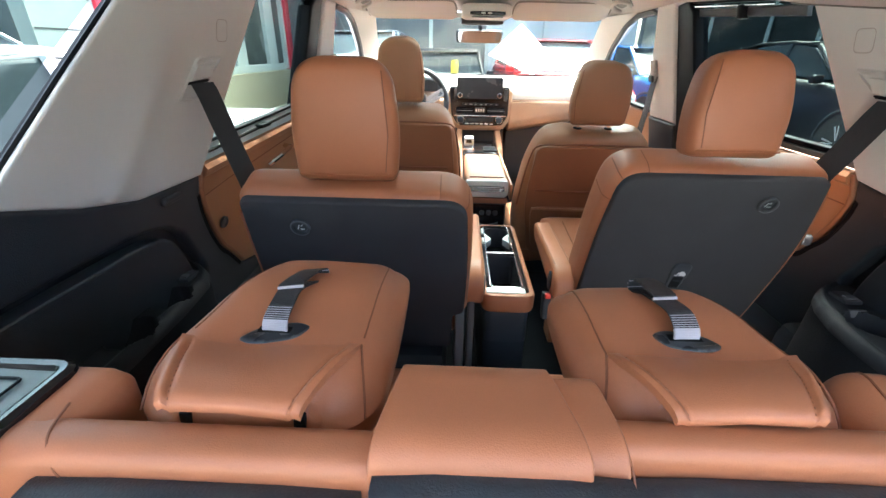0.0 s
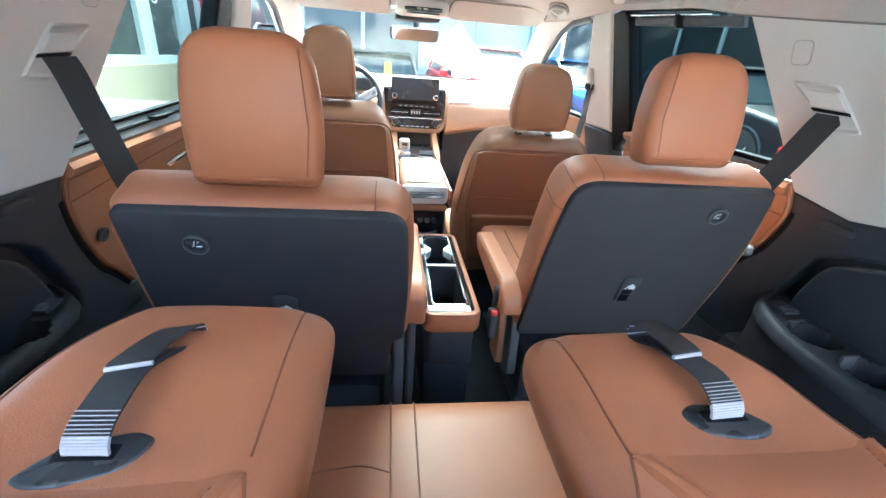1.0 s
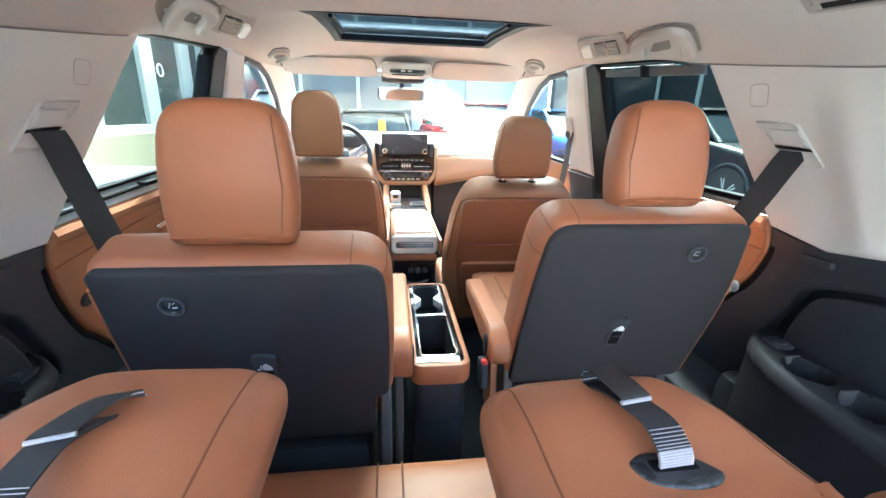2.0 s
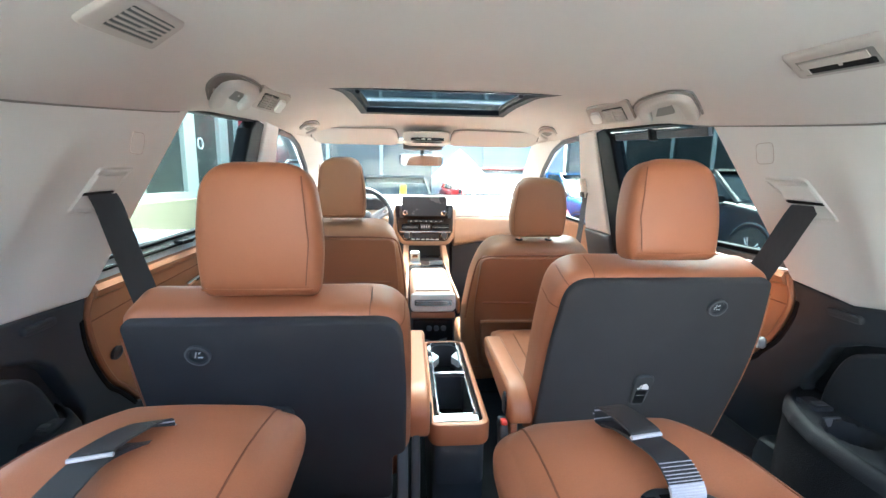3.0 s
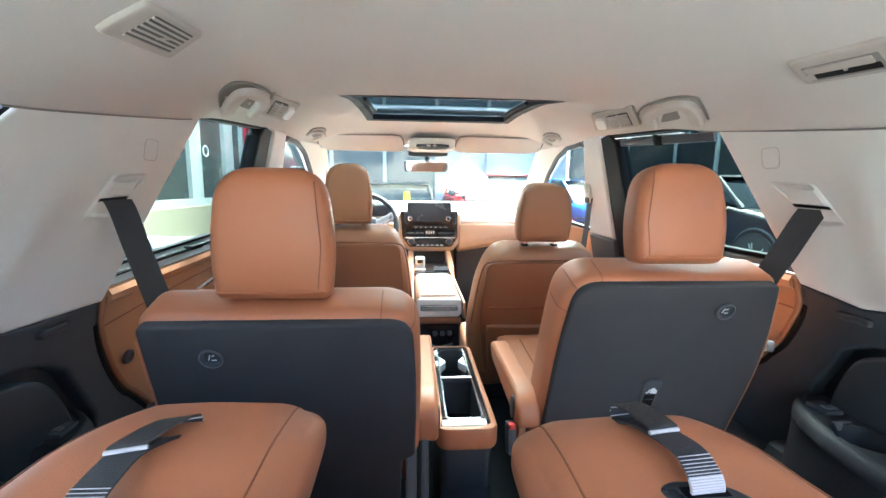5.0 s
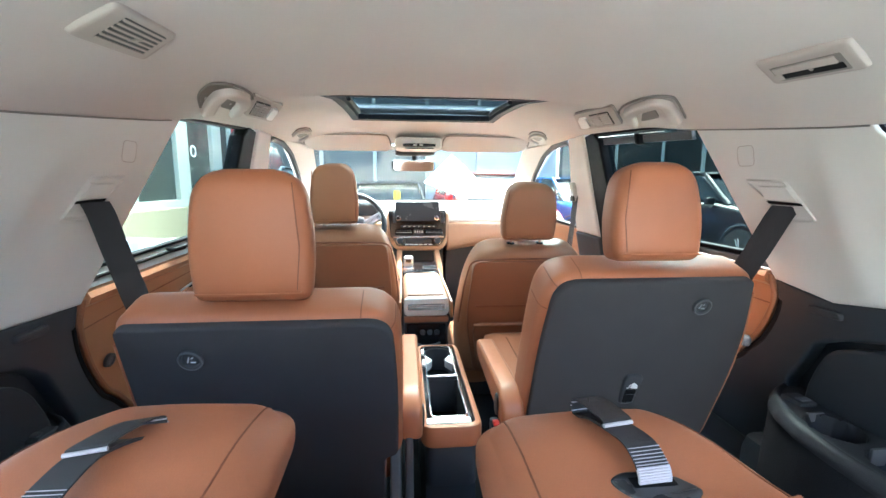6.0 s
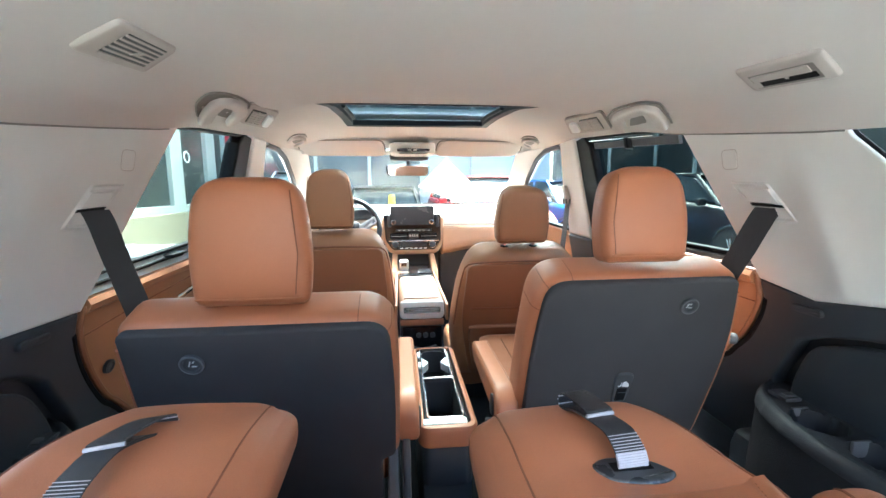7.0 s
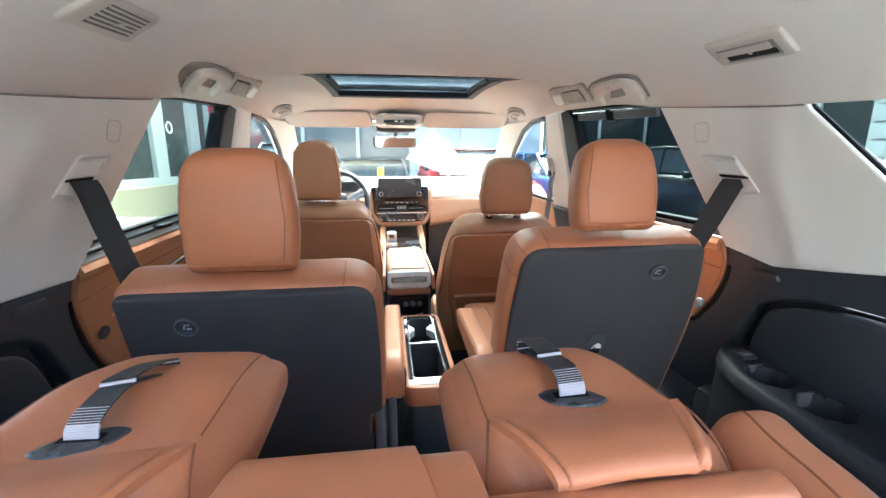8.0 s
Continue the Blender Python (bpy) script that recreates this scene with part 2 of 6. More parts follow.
def thick(V, F, off):
    """A sheet given thickness: off is added to every point of its other side."""
    V = [Vector(v) for v in V]
    n = len(V)
    W = V + [v + Vector(off(v) if callable(off) else off) for v in V]
    edges = {}
    for f in F:
        for a, b in zip(f, f[1:] + f[:1]):
            edges[(a, b)] = 1
    G = list(F) + [tuple(i + n for i in reversed(f)) for f in F]
    G += [(b, a, a + n, b + n) for a, b in edges if (b, a) not in edges]
    return W, G


BASE = {}


def make(name, vf, material, smooth=35):
    me = bpy.data.meshes.new(name)
    me.from_pydata([tuple(v) for v in vf[0]], [], [tuple(f) for f in vf[1]])
    bm = bmesh.new()
    bm.from_mesh(me)
    bmesh.ops.recalc_face_normals(bm, faces=bm.faces)
    bm.to_mesh(me)
    bm.free()
    me.materials.append(material)
    me.shade_smooth()
    me.set_sharp_from_angle(angle=radians(smooth))
    return me


def thing(name, at, label, category, group="", kind=""):
    ob = tagged(new(name), label, category, group, kind)
    ob.empty_display_size = 0.05
    ob.location = at
    BASE[ob] = Vector(at)
    return ob


def part(name, vf, material, parent, label="", smooth=35):
    """One mesh under a thing or a part; its points are given in the world."""
    at = BASE[parent]
    ob = new(name, make(name, ([Vector(v) - at for v in vf[0]], vf[1]), material, smooth))
    ob.parent = parent
    BASE[ob] = at
    if label:
        ob["label"] = label
    return ob


def solid(name, vf, material, label, category="", kind="", group="", smooth=35):
    """One top-level mesh, its origin at the middle of its foot."""
    V = [Vector(v) for v in vf[0]]
    at = Vector([sum(c) / 2 for c in ((min(v[i] for v in V), max(v[i] for v in V)) for i in range(3))])
    at.z = min(v.z for v in V)
    ob = new(name, make(name, ([v - at for v in V], vf[1]), material, smooth))
    ob.location = at
    BASE[ob] = at
    return tagged(ob, label, category, group, kind)


# ---- the car's shell ----
def smooth_line(pts, n=24):
    """A soft curve through the points."""
    P = [Vector(p) for p in pts]
    out = []
    k = len(P) - 1
    for i in range(n + 1):
        t = i / n * k
        j = min(int(t), k - 1)
        u = t - j
        p0, p1, p2, p3 = P[max(j - 1, 0)], P[j], P[j + 1], P[min(j + 2, k)]
        out.append(0.5 * ((2 * p1) + (p2 - p0) * u + (2 * p0 - 5 * p1 + 4 * p2 - p3) * u * u + (3 * p1 - p0 - 3 * p2 + p3) * u ** 3))
    return out


def curve(pairs):
    """A smooth line through (place, value) pairs."""
    xs, ys = [p[0] for p in pairs], [p[1] for p in pairs]
    return lambda v: float(np.interp(v, xs, ys))


def side_x(z):
    """Half the cabin's width at the windows' height z."""
    return 0.69 + 0.22 * (1.5 - z)


ROOF_MID = curve([(-0.1, 1.585), (0.5, 1.602), (0.8, 1.606), (1.15, 1.600), (1.28, 1.603), (1.5, 1.636), (1.8, 1.652), (2.05, 1.650), (2.3, 1.630), (2.5, 1.585)])
ROOF_EDGE = curve([(-0.1, 1.42), (0.3, 1.445), (0.6, 1.458), (0.8, 1.472), (1.0, 1.494), (1.2, 1.518), (1.37, 1.547), (1.84, 1.578), (2.25, 1.572), (2.5, 1.55)])


def roof_z(x, y):
    e = ROOF_EDGE(y)
    xe = side_x(e)
    return ROOF_MID(y) - (ROOF_MID(y) - e) * min(1.3, abs(x) / xe) ** 4


def on_side(s, out=0.0):
    """Lays a plate drawn in (y, thickness outward, z) on the car's side s."""
    return lambda a, d, b: (s * (side_x(b) + d + out), a, b)


def side_plate(s, outline, t0, t1, r=0.004, step=0.03):
    return mapped(pad(outline, t0, t1, r, step=step, seg=3, rings=3), on_side(s))


# floor
floor = solid("floor", box(-0.9, 0.9, -0.1, 3.4, 0.33, 0.40, 0.01), CARPET, "black carpeted car floor between the seats", "floor", "structure")

# headliner with the sunroof's opening
SX, SY0, SY1 = 0.318, 1.275, 2.03
xs = sorted({round(v, 4) for v in list(np.linspace(-1, 1, 29)) + [-SX / 0.69, SX / 0.69]})
ys = sorted({round(v, 4) for v in list(np.linspace(-0.08, 2.47, 44)) + [SY0, SY1]})
hv, hf = [], []
for y in ys:
    xe = side_x(ROOF_EDGE(y))
    for x in xs:
        xx = max(-SX, min(SX, x * 0.69)) if abs(abs(x * 0.69) - SX) < 1e-3 else x * xe
        hv.append((xx, y, roof_z(xx, y)))
n = len(xs)
for j in range(len(ys) - 1):
    for i in range(n - 1):
        mx, my = (xs[i] + xs[i + 1]) / 2 * 0.69, (ys[j] + ys[j + 1]) / 2
        if not (abs(mx) < SX and SY0 < my < SY1):
            hf.append((j * n + i, j * n + i + 1, (j + 1) * n + i + 1, (j + 1) * n + i))
solid("ceiling", thick(hv, hf, (0, 0, 0.03)), HEADLINER, "light grey woven headliner with a sunroof opening", "ceiling", "structure", smooth=60)
# outer roof skin
rv = [(x * 0.74, y, roof_z(x * 0.69, y) + 0.06) for y in np.linspace(-0.1, 2.47, 20) for x in np.linspace(-1, 1, 21)]
rf = [(j * 21 + i, j * 21 + i + 1, (j + 1) * 21 + i + 1, (j + 1) * 21 + i) for j in range(19) for i in range(20)
      if not (abs((i - 9.5) / 10 * 0.74) < SX + 0.03 and SY0 - 0.05 < -0.1 + (j + 0.5) * 2.57 / 19 < SY1 + 0.05)]
PAINT = mat("white car paint", (0.72, 0.72, 0.71), 0.25, vary=0.03, bump=0, coat=0.5)
solid("roof", thick(rv, rf, (0, 0, 0.012)), PAINT, "white painted steel car roof skin", "car roof", "structure", smooth=60)

# sides
for s in (-1, 1):
    word = "left" if s < 0 else "right"
    if s > 0:
        dtrim = [(1.19, 1.555), (0.957, 1.15), (0.824, 1.129), (0.70, 1.15), (0.55, 1.178), (0.44, 1.20), (0.605, 1.334), (0.728, 1.458), (0.78, 1.555)]
        ltrim = [(-0.08, 0.40), (1.75, 0.40), (1.75, 0.66), (1.22, 0.852), (1.115, 0.893), (1.063, 0.939), (1.013, 0.989), (0.970, 1.062), (0.955, 1.108), (0.958, 1.15), (0.824, 1.129), (0.70, 1.15), (0.55, 1.178), (0.43, 1.195), (-0.08, 1.21)]
        groove = [(-0.08, 1.10), (0.45, 1.098), (0.668, 1.086), (0.739, 1.073), (0.82, 1.049), (0.872, 1.022), (0.906, 0.963), (0.944, 0.905), (0.955, 0.85), (0.5, 0.83), (-0.08, 0.83)]
        inner = [(-0.08, 1.08), (0.45, 1.078), (0.666, 1.070), (0.748, 1.056), (0.830, 1.028), (0.862, 0.980), (0.892, 0.915), (0.91, 0.85), (0.5, 0.835), (-0.08, 0.835)]
        door_back = [(1.22, 0.86), (1.115, 0.90), (1.066, 0.945), (1.018, 0.993), (0.974, 1.064), (0.958, 1.108), (0.962, 1.16)]
        win_top0 = (1.235, 1.528)
    else:
        dtrim = [(1.305, 1.56), (1.0, 1.109), (0.90, 1.112), (0.782, 1.117), (0.646, 1.148), (0.513, 1.192), (0.465, 1.20), (0.522, 1.235), (0.64, 1.35), (0.761, 1.465), (0.80, 1.56)]
        ltrim = [(-0.08, 0.40), (1.75, 0.40), (1.75, 0.62), (1.24, 0.74), (1.162, 0.815), (1.112, 0.856), (1.054, 0.935), (1.015, 1.005), (0.996, 1.06), (0.995, 1.109), (0.90, 1.112), (0.782, 1.117), (0.646, 1.148), (0.513, 1.192), (0.45, 1.20), (-0.08, 1.21)]
        groove = [(-0.08, 1.05), (0.5, 1.05), (0.75, 1.045), (0.827, 1.033), (0.877, 1.018), (0.924, 0.986), (0.977, 0.909), (1.027, 0.837), (1.035, 0.79), (0.5, 0.78), (-0.08, 0.78)]
        inner = [(-0.08, 1.025), (0.5, 1.025), (0.75, 1.02), (0.83, 1.010), (0.862, 0.995), (0.896, 0.962), (0.945, 0.885), (0.975, 0.81), (0.5, 0.785), (-0.08, 0.785)]
        door_back = [(1.24, 0.75), (1.166, 0.82), (1.118, 0.86), (1.059, 0.938), (1.02, 1.008), (0.999, 1.066), (1.0, 1.165)]
        win_top0 = (1.29, 1.528)
    # pillar trim
    pil = thing("wall_pillar_" + word, (s * 0.75, 0.9, 1.12), "light grey moulded plastic pillar trim beside the third row", "pillar trim", kind="structure")
    fold = lambda a, b: (a - 0.818) * 0.833 - (b - 1.303) * 0.553 if s < 0 else (a - 0.81) * 0.95 - (b - 1.38) * 0.25
    soft = mapped(pad(dtrim, 0.0, 0.014, 0.006, 0.0005, 0, 4, 16, 0.02), lambda a, d, b: (a, d - (0.009 * math.exp(-(fold(a, b) / 0.04) ** 2) * min(1, -d / 0.0001) * min(1, max(0, (1.455 - b) / 0.07)) if d < 0 else 0), b))
    part("pillar_panel", mapped(soft, on_side(s)), TRIM, pil, smooth=60)
    part("trim_gap", mapped(tube([(0.74 + i * 0.05, 0, ROOF_EDGE(0.74 + i * 0.05) - 0.001) for i in range(11)], 0.0018, 6), on_side(s, -0.001)), SHADEGREY, pil, "dark joint line")
    k = 0 if s > 0 else 0.085
    part("clip_cover", side_plate(s, rect(0.985 + k, 1.412, 1.03 + k, 1.456, 0.012), -0.0012, 0.01, 0.001), TRIM, pil)
    part("cover_gap", mapped(tube([(p[0], 0, p[1]) for p in dense(rect(0.984 + k, 1.411, 1.031 + k, 1.457, 0.012), 0.01)], 0.0009, 5, True), on_side(s, -0.0002)), VENTGREY, pil)
    # belt outlet: a recess frame, a flap and the slot
    by, bz = (0.92, 1.335) if s > 0 else (0.995, 1.335)
    out = [(by + 0.10, bz + 0.048), (by - 0.012, bz + 0.044), (by - 0.085, bz - 0.045), (by - 0.02, bz - 0.05)]
    frame_o, frame_i = rounded(out, 0.01), [(by + (p[0] - by) * 0.8, bz + (p[1] - bz) * 0.74) for p in rounded(out, 0.01)]
    nn = len(frame_o)
    fv = [Vector(on_side(s)(p[0], 0.001, p[1])) for p in frame_o] + [Vector(on_side(s)(p[0], -0.005, p[1])) for p in [((a[0] + b[0]) / 2, (a[1] + b[1]) / 2) for a, b in zip(frame_o, frame_i)]] + [Vector(on_side(s)(p[0], 0.0, p[1])) for p in frame_i]
    ff = [(r0 * nn + i, r0 * nn + (i + 1) % nn, (r0 + 1) * nn + (i + 1) % nn, (r0 + 1) * nn + i) for r0 in (0, 1) for i in range(nn)]
    outlet = part("belt_outlet", (fv, ff), TRIM, pil, "light grey belt guide frame")
    part("guide_flap", side_plate(s, [(by + 0.05, bz + 0.03), (by - 0.02, bz + 0.028), (by - 0.045, bz - 0.004), (by + 0.035, bz - 0.002)], -0.010, 0.0, 0.004), TRIM, outlet)
    part("slot", side_plate(s, [(by + 0.035, bz - 0.003), (by - 0.045, bz - 0.006), (by - 0.05, bz - 0.012), (by + 0.03, bz - 0.010)], -0.005, 0.0, 0.002), RUBBER, outlet, "dark belt slot")
    # lower black trim
    low = thing("wall_cargo_" + word, (s * 0.8, 0.5, 0.40), "black moulded plastic cargo side trim with a ledge and recessed panel", "side trim", kind="structure")
    part("side_panel", side_plate(s, ltrim + groove, 0.002, 0.05, 0.008, 0.03), BLACK, low)
    part("gutter", side_plate(s, [(-0.08, 0.76), (1.06, 0.76), (1.0, 0.95), (0.9, 1.06), (-0.08, 1.13)], 0.036, 0.048, 0.002, 0.1), BLACK, low, "sunk gutter round the insert")
    part("sill_step", mapped(rbox((0.79, 1.38, 0.53), (0.10, 0.42, 0.135), 0.04, 6), lambda x, y, z: (s * x, y, z)), BLACK, low, "black sill cover")
    insert = part("inner_panel", side_plate(s, rounded(inner, 0.03), -0.004, 0.038, 0.008, 0.02), BLACK, low, "proud insert panel")
    hk = 0.0 if s > 0 else 0.040
    part("coat_hook", side_plate(s, rect(0.803 + hk, 1.096 - hk * 0.42, 0.872 + hk, 1.114 - hk * 0.42, 0.009), -0.008, 0.01, 0.004), DARKGREY, low, "slim dark grey hook")
    # ledge with two cup wells
    lz, lx, ly = (0.890, -0.031, -0.030) if s > 0 else (0.872, 0.0, 0.0)
    wells = ((0.764, 0.775, 0.043, 0.050), (0.766, 0.655, 0.045, 0.052)) if s > 0 else ((0.800, 0.815, 0.041, 0.050), (0.797, 0.68, 0.043, 0.055))
    gx, gy = np.linspace(0, 1, 33), np.linspace(-0.06, 1.0, 190)
    in_x = curve([(-0.06, 0.662), (0.54, 0.668), (0.70, 0.672), (0.78, 0.682), (0.85, 0.705), (0.90, 0.735), (0.935, 0.772), (0.96, 0.82), (1.0, 0.885)]) if s > 0 else curve([(-0.06, 0.738 + lx), (0.5, 0.742 + lx), (0.78 + ly, 0.748 + lx), (0.90 + ly, 0.760 + lx), (0.95 + ly, 0.785 + lx), (0.98 + ly, 0.82 + lx), (1.0, 0.885)])
    lv = []
    for yy in gy:
        for u in gx:
            xx = in_x(yy) + u * (0.89 - in_x(yy))
            dip = max(min(1, max(0, (1.0 - math.hypot((xx - wx) / rx_, (yy - wy) / ry_)) / 0.10)) for wx, wy, rx_, ry_ in wells)
            dip = dip * dip * (3 - 2 * dip)
            edge_ = max(0, 1 - (xx - in_x(yy)) / 0.016)
            lv.append((s * xx, yy, lz - 0.085 * dip - 0.018 * edge_ ** 2 - 0.006 * min(1, max(0, (xx - in_x(yy) - 0.024) / 0.006)) + 0.05 * max(0, (xx - 0.85) / 0.04) ** 2))
    lf = [(j * 33 + i, j * 33 + i + 1, (j + 1) * 33 + i + 1, (j + 1) * 33 + i) for j in range(189) for i in range(32)]
    sv = [(s * (in_x(yy) + 0.004 - 0.03 * k), yy, lz - 0.016 - 0.44 * k) for k in np.linspace(0, 1, 5) for yy in np.linspace(-0.06, 1.0, 40)]
    part("ledge_face", thick(sv, [(j * 40 + i, j * 40 + i + 1, (j + 1) * 40 + i + 1, (j + 1) * 40 + i) for j in range(4) for i in range(39)], (s * 0.01, 0, 0)), CARPET, low, "black felt side lining", smooth=60)
    part("ledge", thick(lv, lf, (0, 0, -0.01)), LEDGEBLACK, low, "black ledge with two sunk cup wells", 50)
    part("wheel_arch", mapped(rbox((0.81, 0.45, 0.575), (0.075, 0.53, 0.19), 0.04, 8), lambda x, y, z: (s * x, y, z)), BLACK, low)
    for wx, wy, rx_, ry_ in wells:
        part("cup_mat", mapped(lathe([(rx_ * 0.80, 0.0), (rx_ * 0.80, 0.004)], 20), lambda x, y, z: (s * (wx + x), wy + z, lz - 0.086 + y)), RUBBER, low, "rubber cup mat")
    if s > 0:
        # small grey blocks that draw the highlights on the wells' glossy walls
        for y in (0.829, 0.704):
            part("cup_glint", rbox((0.777, y, lz - 0.020), (0.020, 0.004, 0.017), 0.003, 4), BRACKET, low, "grey block for the cup well's highlight")
    switch = part("switch", mapped(box(0.800 + lx, 0.842 + lx, 0.885 + ly, 0.935 + ly, lz - 0.010, lz + 0.003, 0.004), lambda x, y, z: (s * x, y, z)), DARKGREY, low, "small dark switch")
    part("switch_key", mapped(box(0.808 + lx, 0.834 + lx, 0.892 + ly, 0.908 + ly, lz + 0.002, lz + 0.007, 0.002), lambda x, y, z: (s * x, y, z)), BRACKET, switch, "grey rocker key")
    # rear door: panel, armrest line, sill, seals, window
    door = thing("door_rear_" + word, (s * 0.82, 1.4, 0.40), "rear car door with tan leather panel and black window frame", "car door", kind="structure")
    dpan = (door_back if s > 0 else door_back[:-1] + [(1.0, 1.128)]) + [(1.72, 1.165 if s > 0 else 1.150), (1.80, 0.95), (1.80, 0.56), (1.40, 0.60)]
    part("door_panel", side_plate(s, dpan, 0.006, 0.06, 0.012, 0.04), DAYLIT_LEATHER, door)
    lt = (lambda y: 1.116 + 0.030 * (y - 1.0)) if s < 0 else (lambda y: 1.150 - 0.01 * (y - 1.2) ** 2)
    part("panel_roll", mapped(tube([(y, 0, lt(y)) for y in np.linspace(door_back[-1][0] + 0.01, 1.72, 12)], 0.019, 8), on_side(s, 0.008)), DAYLIT_LEATHER, door)
    part("panel_seam", mapped(tube([(y, 0, (1.085 + 0.01 * (y - 1.0)) if s > 0 else 1.045 + 0.10 * min(0.15, y - 1.0) + 0.07 * max(0, y - 1.15)) for y in np.linspace(door_back[5][0] + 0.02, 1.75, 12)], 0.0016, 5), on_side(s, 0.006)), SEAM, door)
    part("edge_piping", mapped(tube([tuple(p) for p in smooth_line([(p[0] + 0.006, 0, p[1]) for p in (door_back if s > 0 else door_back[:-1] + [(1.002, 1.118)])], 30)], 0.007, 8), on_side(s, 0.004)), LEATHER_BACK, door, "tan rolled edge")
    part("door_seal", mapped(tube([tuple(p) for p in smooth_line([(p[0] - 0.012, 0, p[1] - 0.006) for p in door_back[:-1]], 30)], 0.009, 8), on_side(s, 0.008)), RUBBER, door, "black rubber door seal")
    part("door_core", side_plate(s, [(0.90, 0.45), (1.80, 0.45), (1.80, 1.16), (0.99, 1.16), (0.95, 1.08)], 0.052, 0.075, 0.004, 0.1), BLACK, door, "black door core")
    part("pull_handle", mapped(tube([(1.42, 0, 1.03), (1.45, -0.03, 1.06), (1.52, -0.035, 1.075), (1.56, 0, 1.07)], 0.009, 8), on_side(s)), CHROME, door, "chrome inner door handle")
    part("vent_disc", mapped(lathe([(0.017, 0.0), (0.017, -0.008), (0.012, -0.010), (0.010, -0.006)], 18), lambda x, d, z: on_side(s)(1.115 + x, d + 0.004, 0.937 + z)), DARKGREY, door, "small dark grey disc")
    if s > 0:
        sills = (("sill", ((0.93, 1.172), (1.72, 1.172), (1.72, 1.188), (0.93, 1.188)), 0.004, BRACKET, "grey window sill strip"),
                 ("weather_strip", ((0.91, 1.189), (1.73, 1.189), (1.73, 1.203), (0.91, 1.203)), 0.008, RUBBER, "black weather strip"))
    else:
        sills = (("lower_sill", ((0.96, 1.128), (1.73, 1.155), (1.73, 1.178), (0.96, 1.150)), 0.008, DOORGREY, "pale grey door shoulder"),
                 ("weather_strip", ((0.96, 1.151), (1.73, 1.179), (1.73, 1.186), (0.96, 1.158)), 0.006, RUBBER, "black weather strip"),
                 ("sill", ((0.96, 1.159), (1.73, 1.187), (1.73, 1.198), (0.96, 1.170)), 0.012, DOORGREY, "pale window sill strip"),
                 ("glass_seal", ((0.96, 1.171), (1.73, 1.199), (1.73, 1.208), (0.96, 1.180)), 0.016, RUBBER, "black glass seal"))
    for nm, out_, dep, mt, lb in sills:
        if mt is DOORGREY:
            (ya, za), (yb, zb), (_, zc), (_, zd) = out_
            sv = [on_side(s)(ya + (yb - ya) * q / 12, dep + 0.020 * k / 4, (za + (zb - za) * q / 12) * (1 - k / 4) + (zd + (zc - zd) * q / 12) * k / 4) for k in range(5) for q in range(13)]
            part(nm, thick(sv, [(k * 13 + q, k * 13 + q + 1, k * 13 + q + 14, k * 13 + q + 13) for k in range(4) for q in range(12)], (s * 0.012, 0, -0.004)), mt, door, lb)
        else:
            part(nm, side_plate(s, list(out_), dep, 0.04, 0.003, 0.1), mt, door, lb)
    part("lock_pin", side_plate(s, rect(1.335, 1.168, 1.40, 1.180, 0.004) if s < 0 else rect(1.33, 1.182, 1.40, 1.192, 0.004), -0.008, 0.02, 0.003), RUBBER, door)
    part("window_frame", side_plate(s, [(1.675, 1.18), (1.83, 1.06), (1.84, 1.57), (1.76, 1.578), (1.715, 1.54)], -0.004, 0.05, 0.01), RUBBER, door, "black window pillar")
    part("frame_top", side_plate(s, [(win_top0[0] - 0.03, win_top0[1] + 0.002), (1.37, 1.540), (1.78, 1.568), (1.78, 1.585), (1.37, 1.556), (win_top0[0] - 0.03, win_top0[1] + 0.012)], 0.004, 0.05, 0.003), RUBBER, door, "black window frame top")
    if s > 0:
        part("frame_light", side_plate(s, [(1.30, 1.524), (1.72, 1.552), (1.72, 1.556), (1.30, 1.528)], 0.0, 0.02, 0.001), CHROME, door, "thin bright strip")
    if s > 0:
        part("blind_case", side_plate(s, [(1.20, 1.492), (1.71, 1.524), (1.71, 1.546), (1.20, 1.518)], 0.012, 0.026, 0.004), DARKGREY, door, "dark blind case")
        part("blind_hook", mapped(rbox((1.45, 0.008, 1.520), (0.014, 0.014, 0.020), 0.008, 4), on_side(s)), RUBBER, door, "small black blind hook")
    pane = part("window_pane", side_plate(s, [(door_back[-1][0] - 0.05, 1.165), (1.72, 1.195), (1.74, 1.57), (1.2, 1.545)], 0.028, 0.032, 0.001, 0.2), DARK_GLASS if s > 0 else SIDE_GLASS, door, "tinted side window, deepened for outside shade" if s > 0 else "clear side window")
    pane.visible_shadow = False
    # quarter window
    q = thing("window_quarter_" + word, (s * 0.73, 0.45, 1.2), "fixed rear quarter window with a black seal", "window", kind="structure")
    if s > 0:
        ql = [(0.735, 1.468), (0.728, 1.458), (0.605, 1.334), (0.45, 1.21)]
    else:
        ql = [(0.77, 1.475), (0.761, 1.465), (0.64, 1.35), (0.522, 1.235), (0.45, 1.20)]
    part("window_seal", mapped(tube([(p[0], 0, p[1]) for p in ql + [(0.08, 1.205), (0.08, 1.44)]], 0.0050, 6), on_side(s, 0.011)), RUBBER, q, "black rubber seal")
    part("reveal", side_plate(s, [(p[0] + 0.004, p[1] + 0.004) for p in ql] + [(p[0] + 0.06, p[1] - 0.02) for p in reversed(ql)], 0.0145, 0.025, 0.002), RUBBER, q, "black window reveal")
    qp = part("pane", side_plate(s, [(0.75, 1.47), (0.45, 1.2), (0.08, 1.2), (0.08, 1.45)], 0.028, 0.032, 0.001, 0.2), SIDE_GLASS, q, "clear glass")
    qp.visible_shadow = False
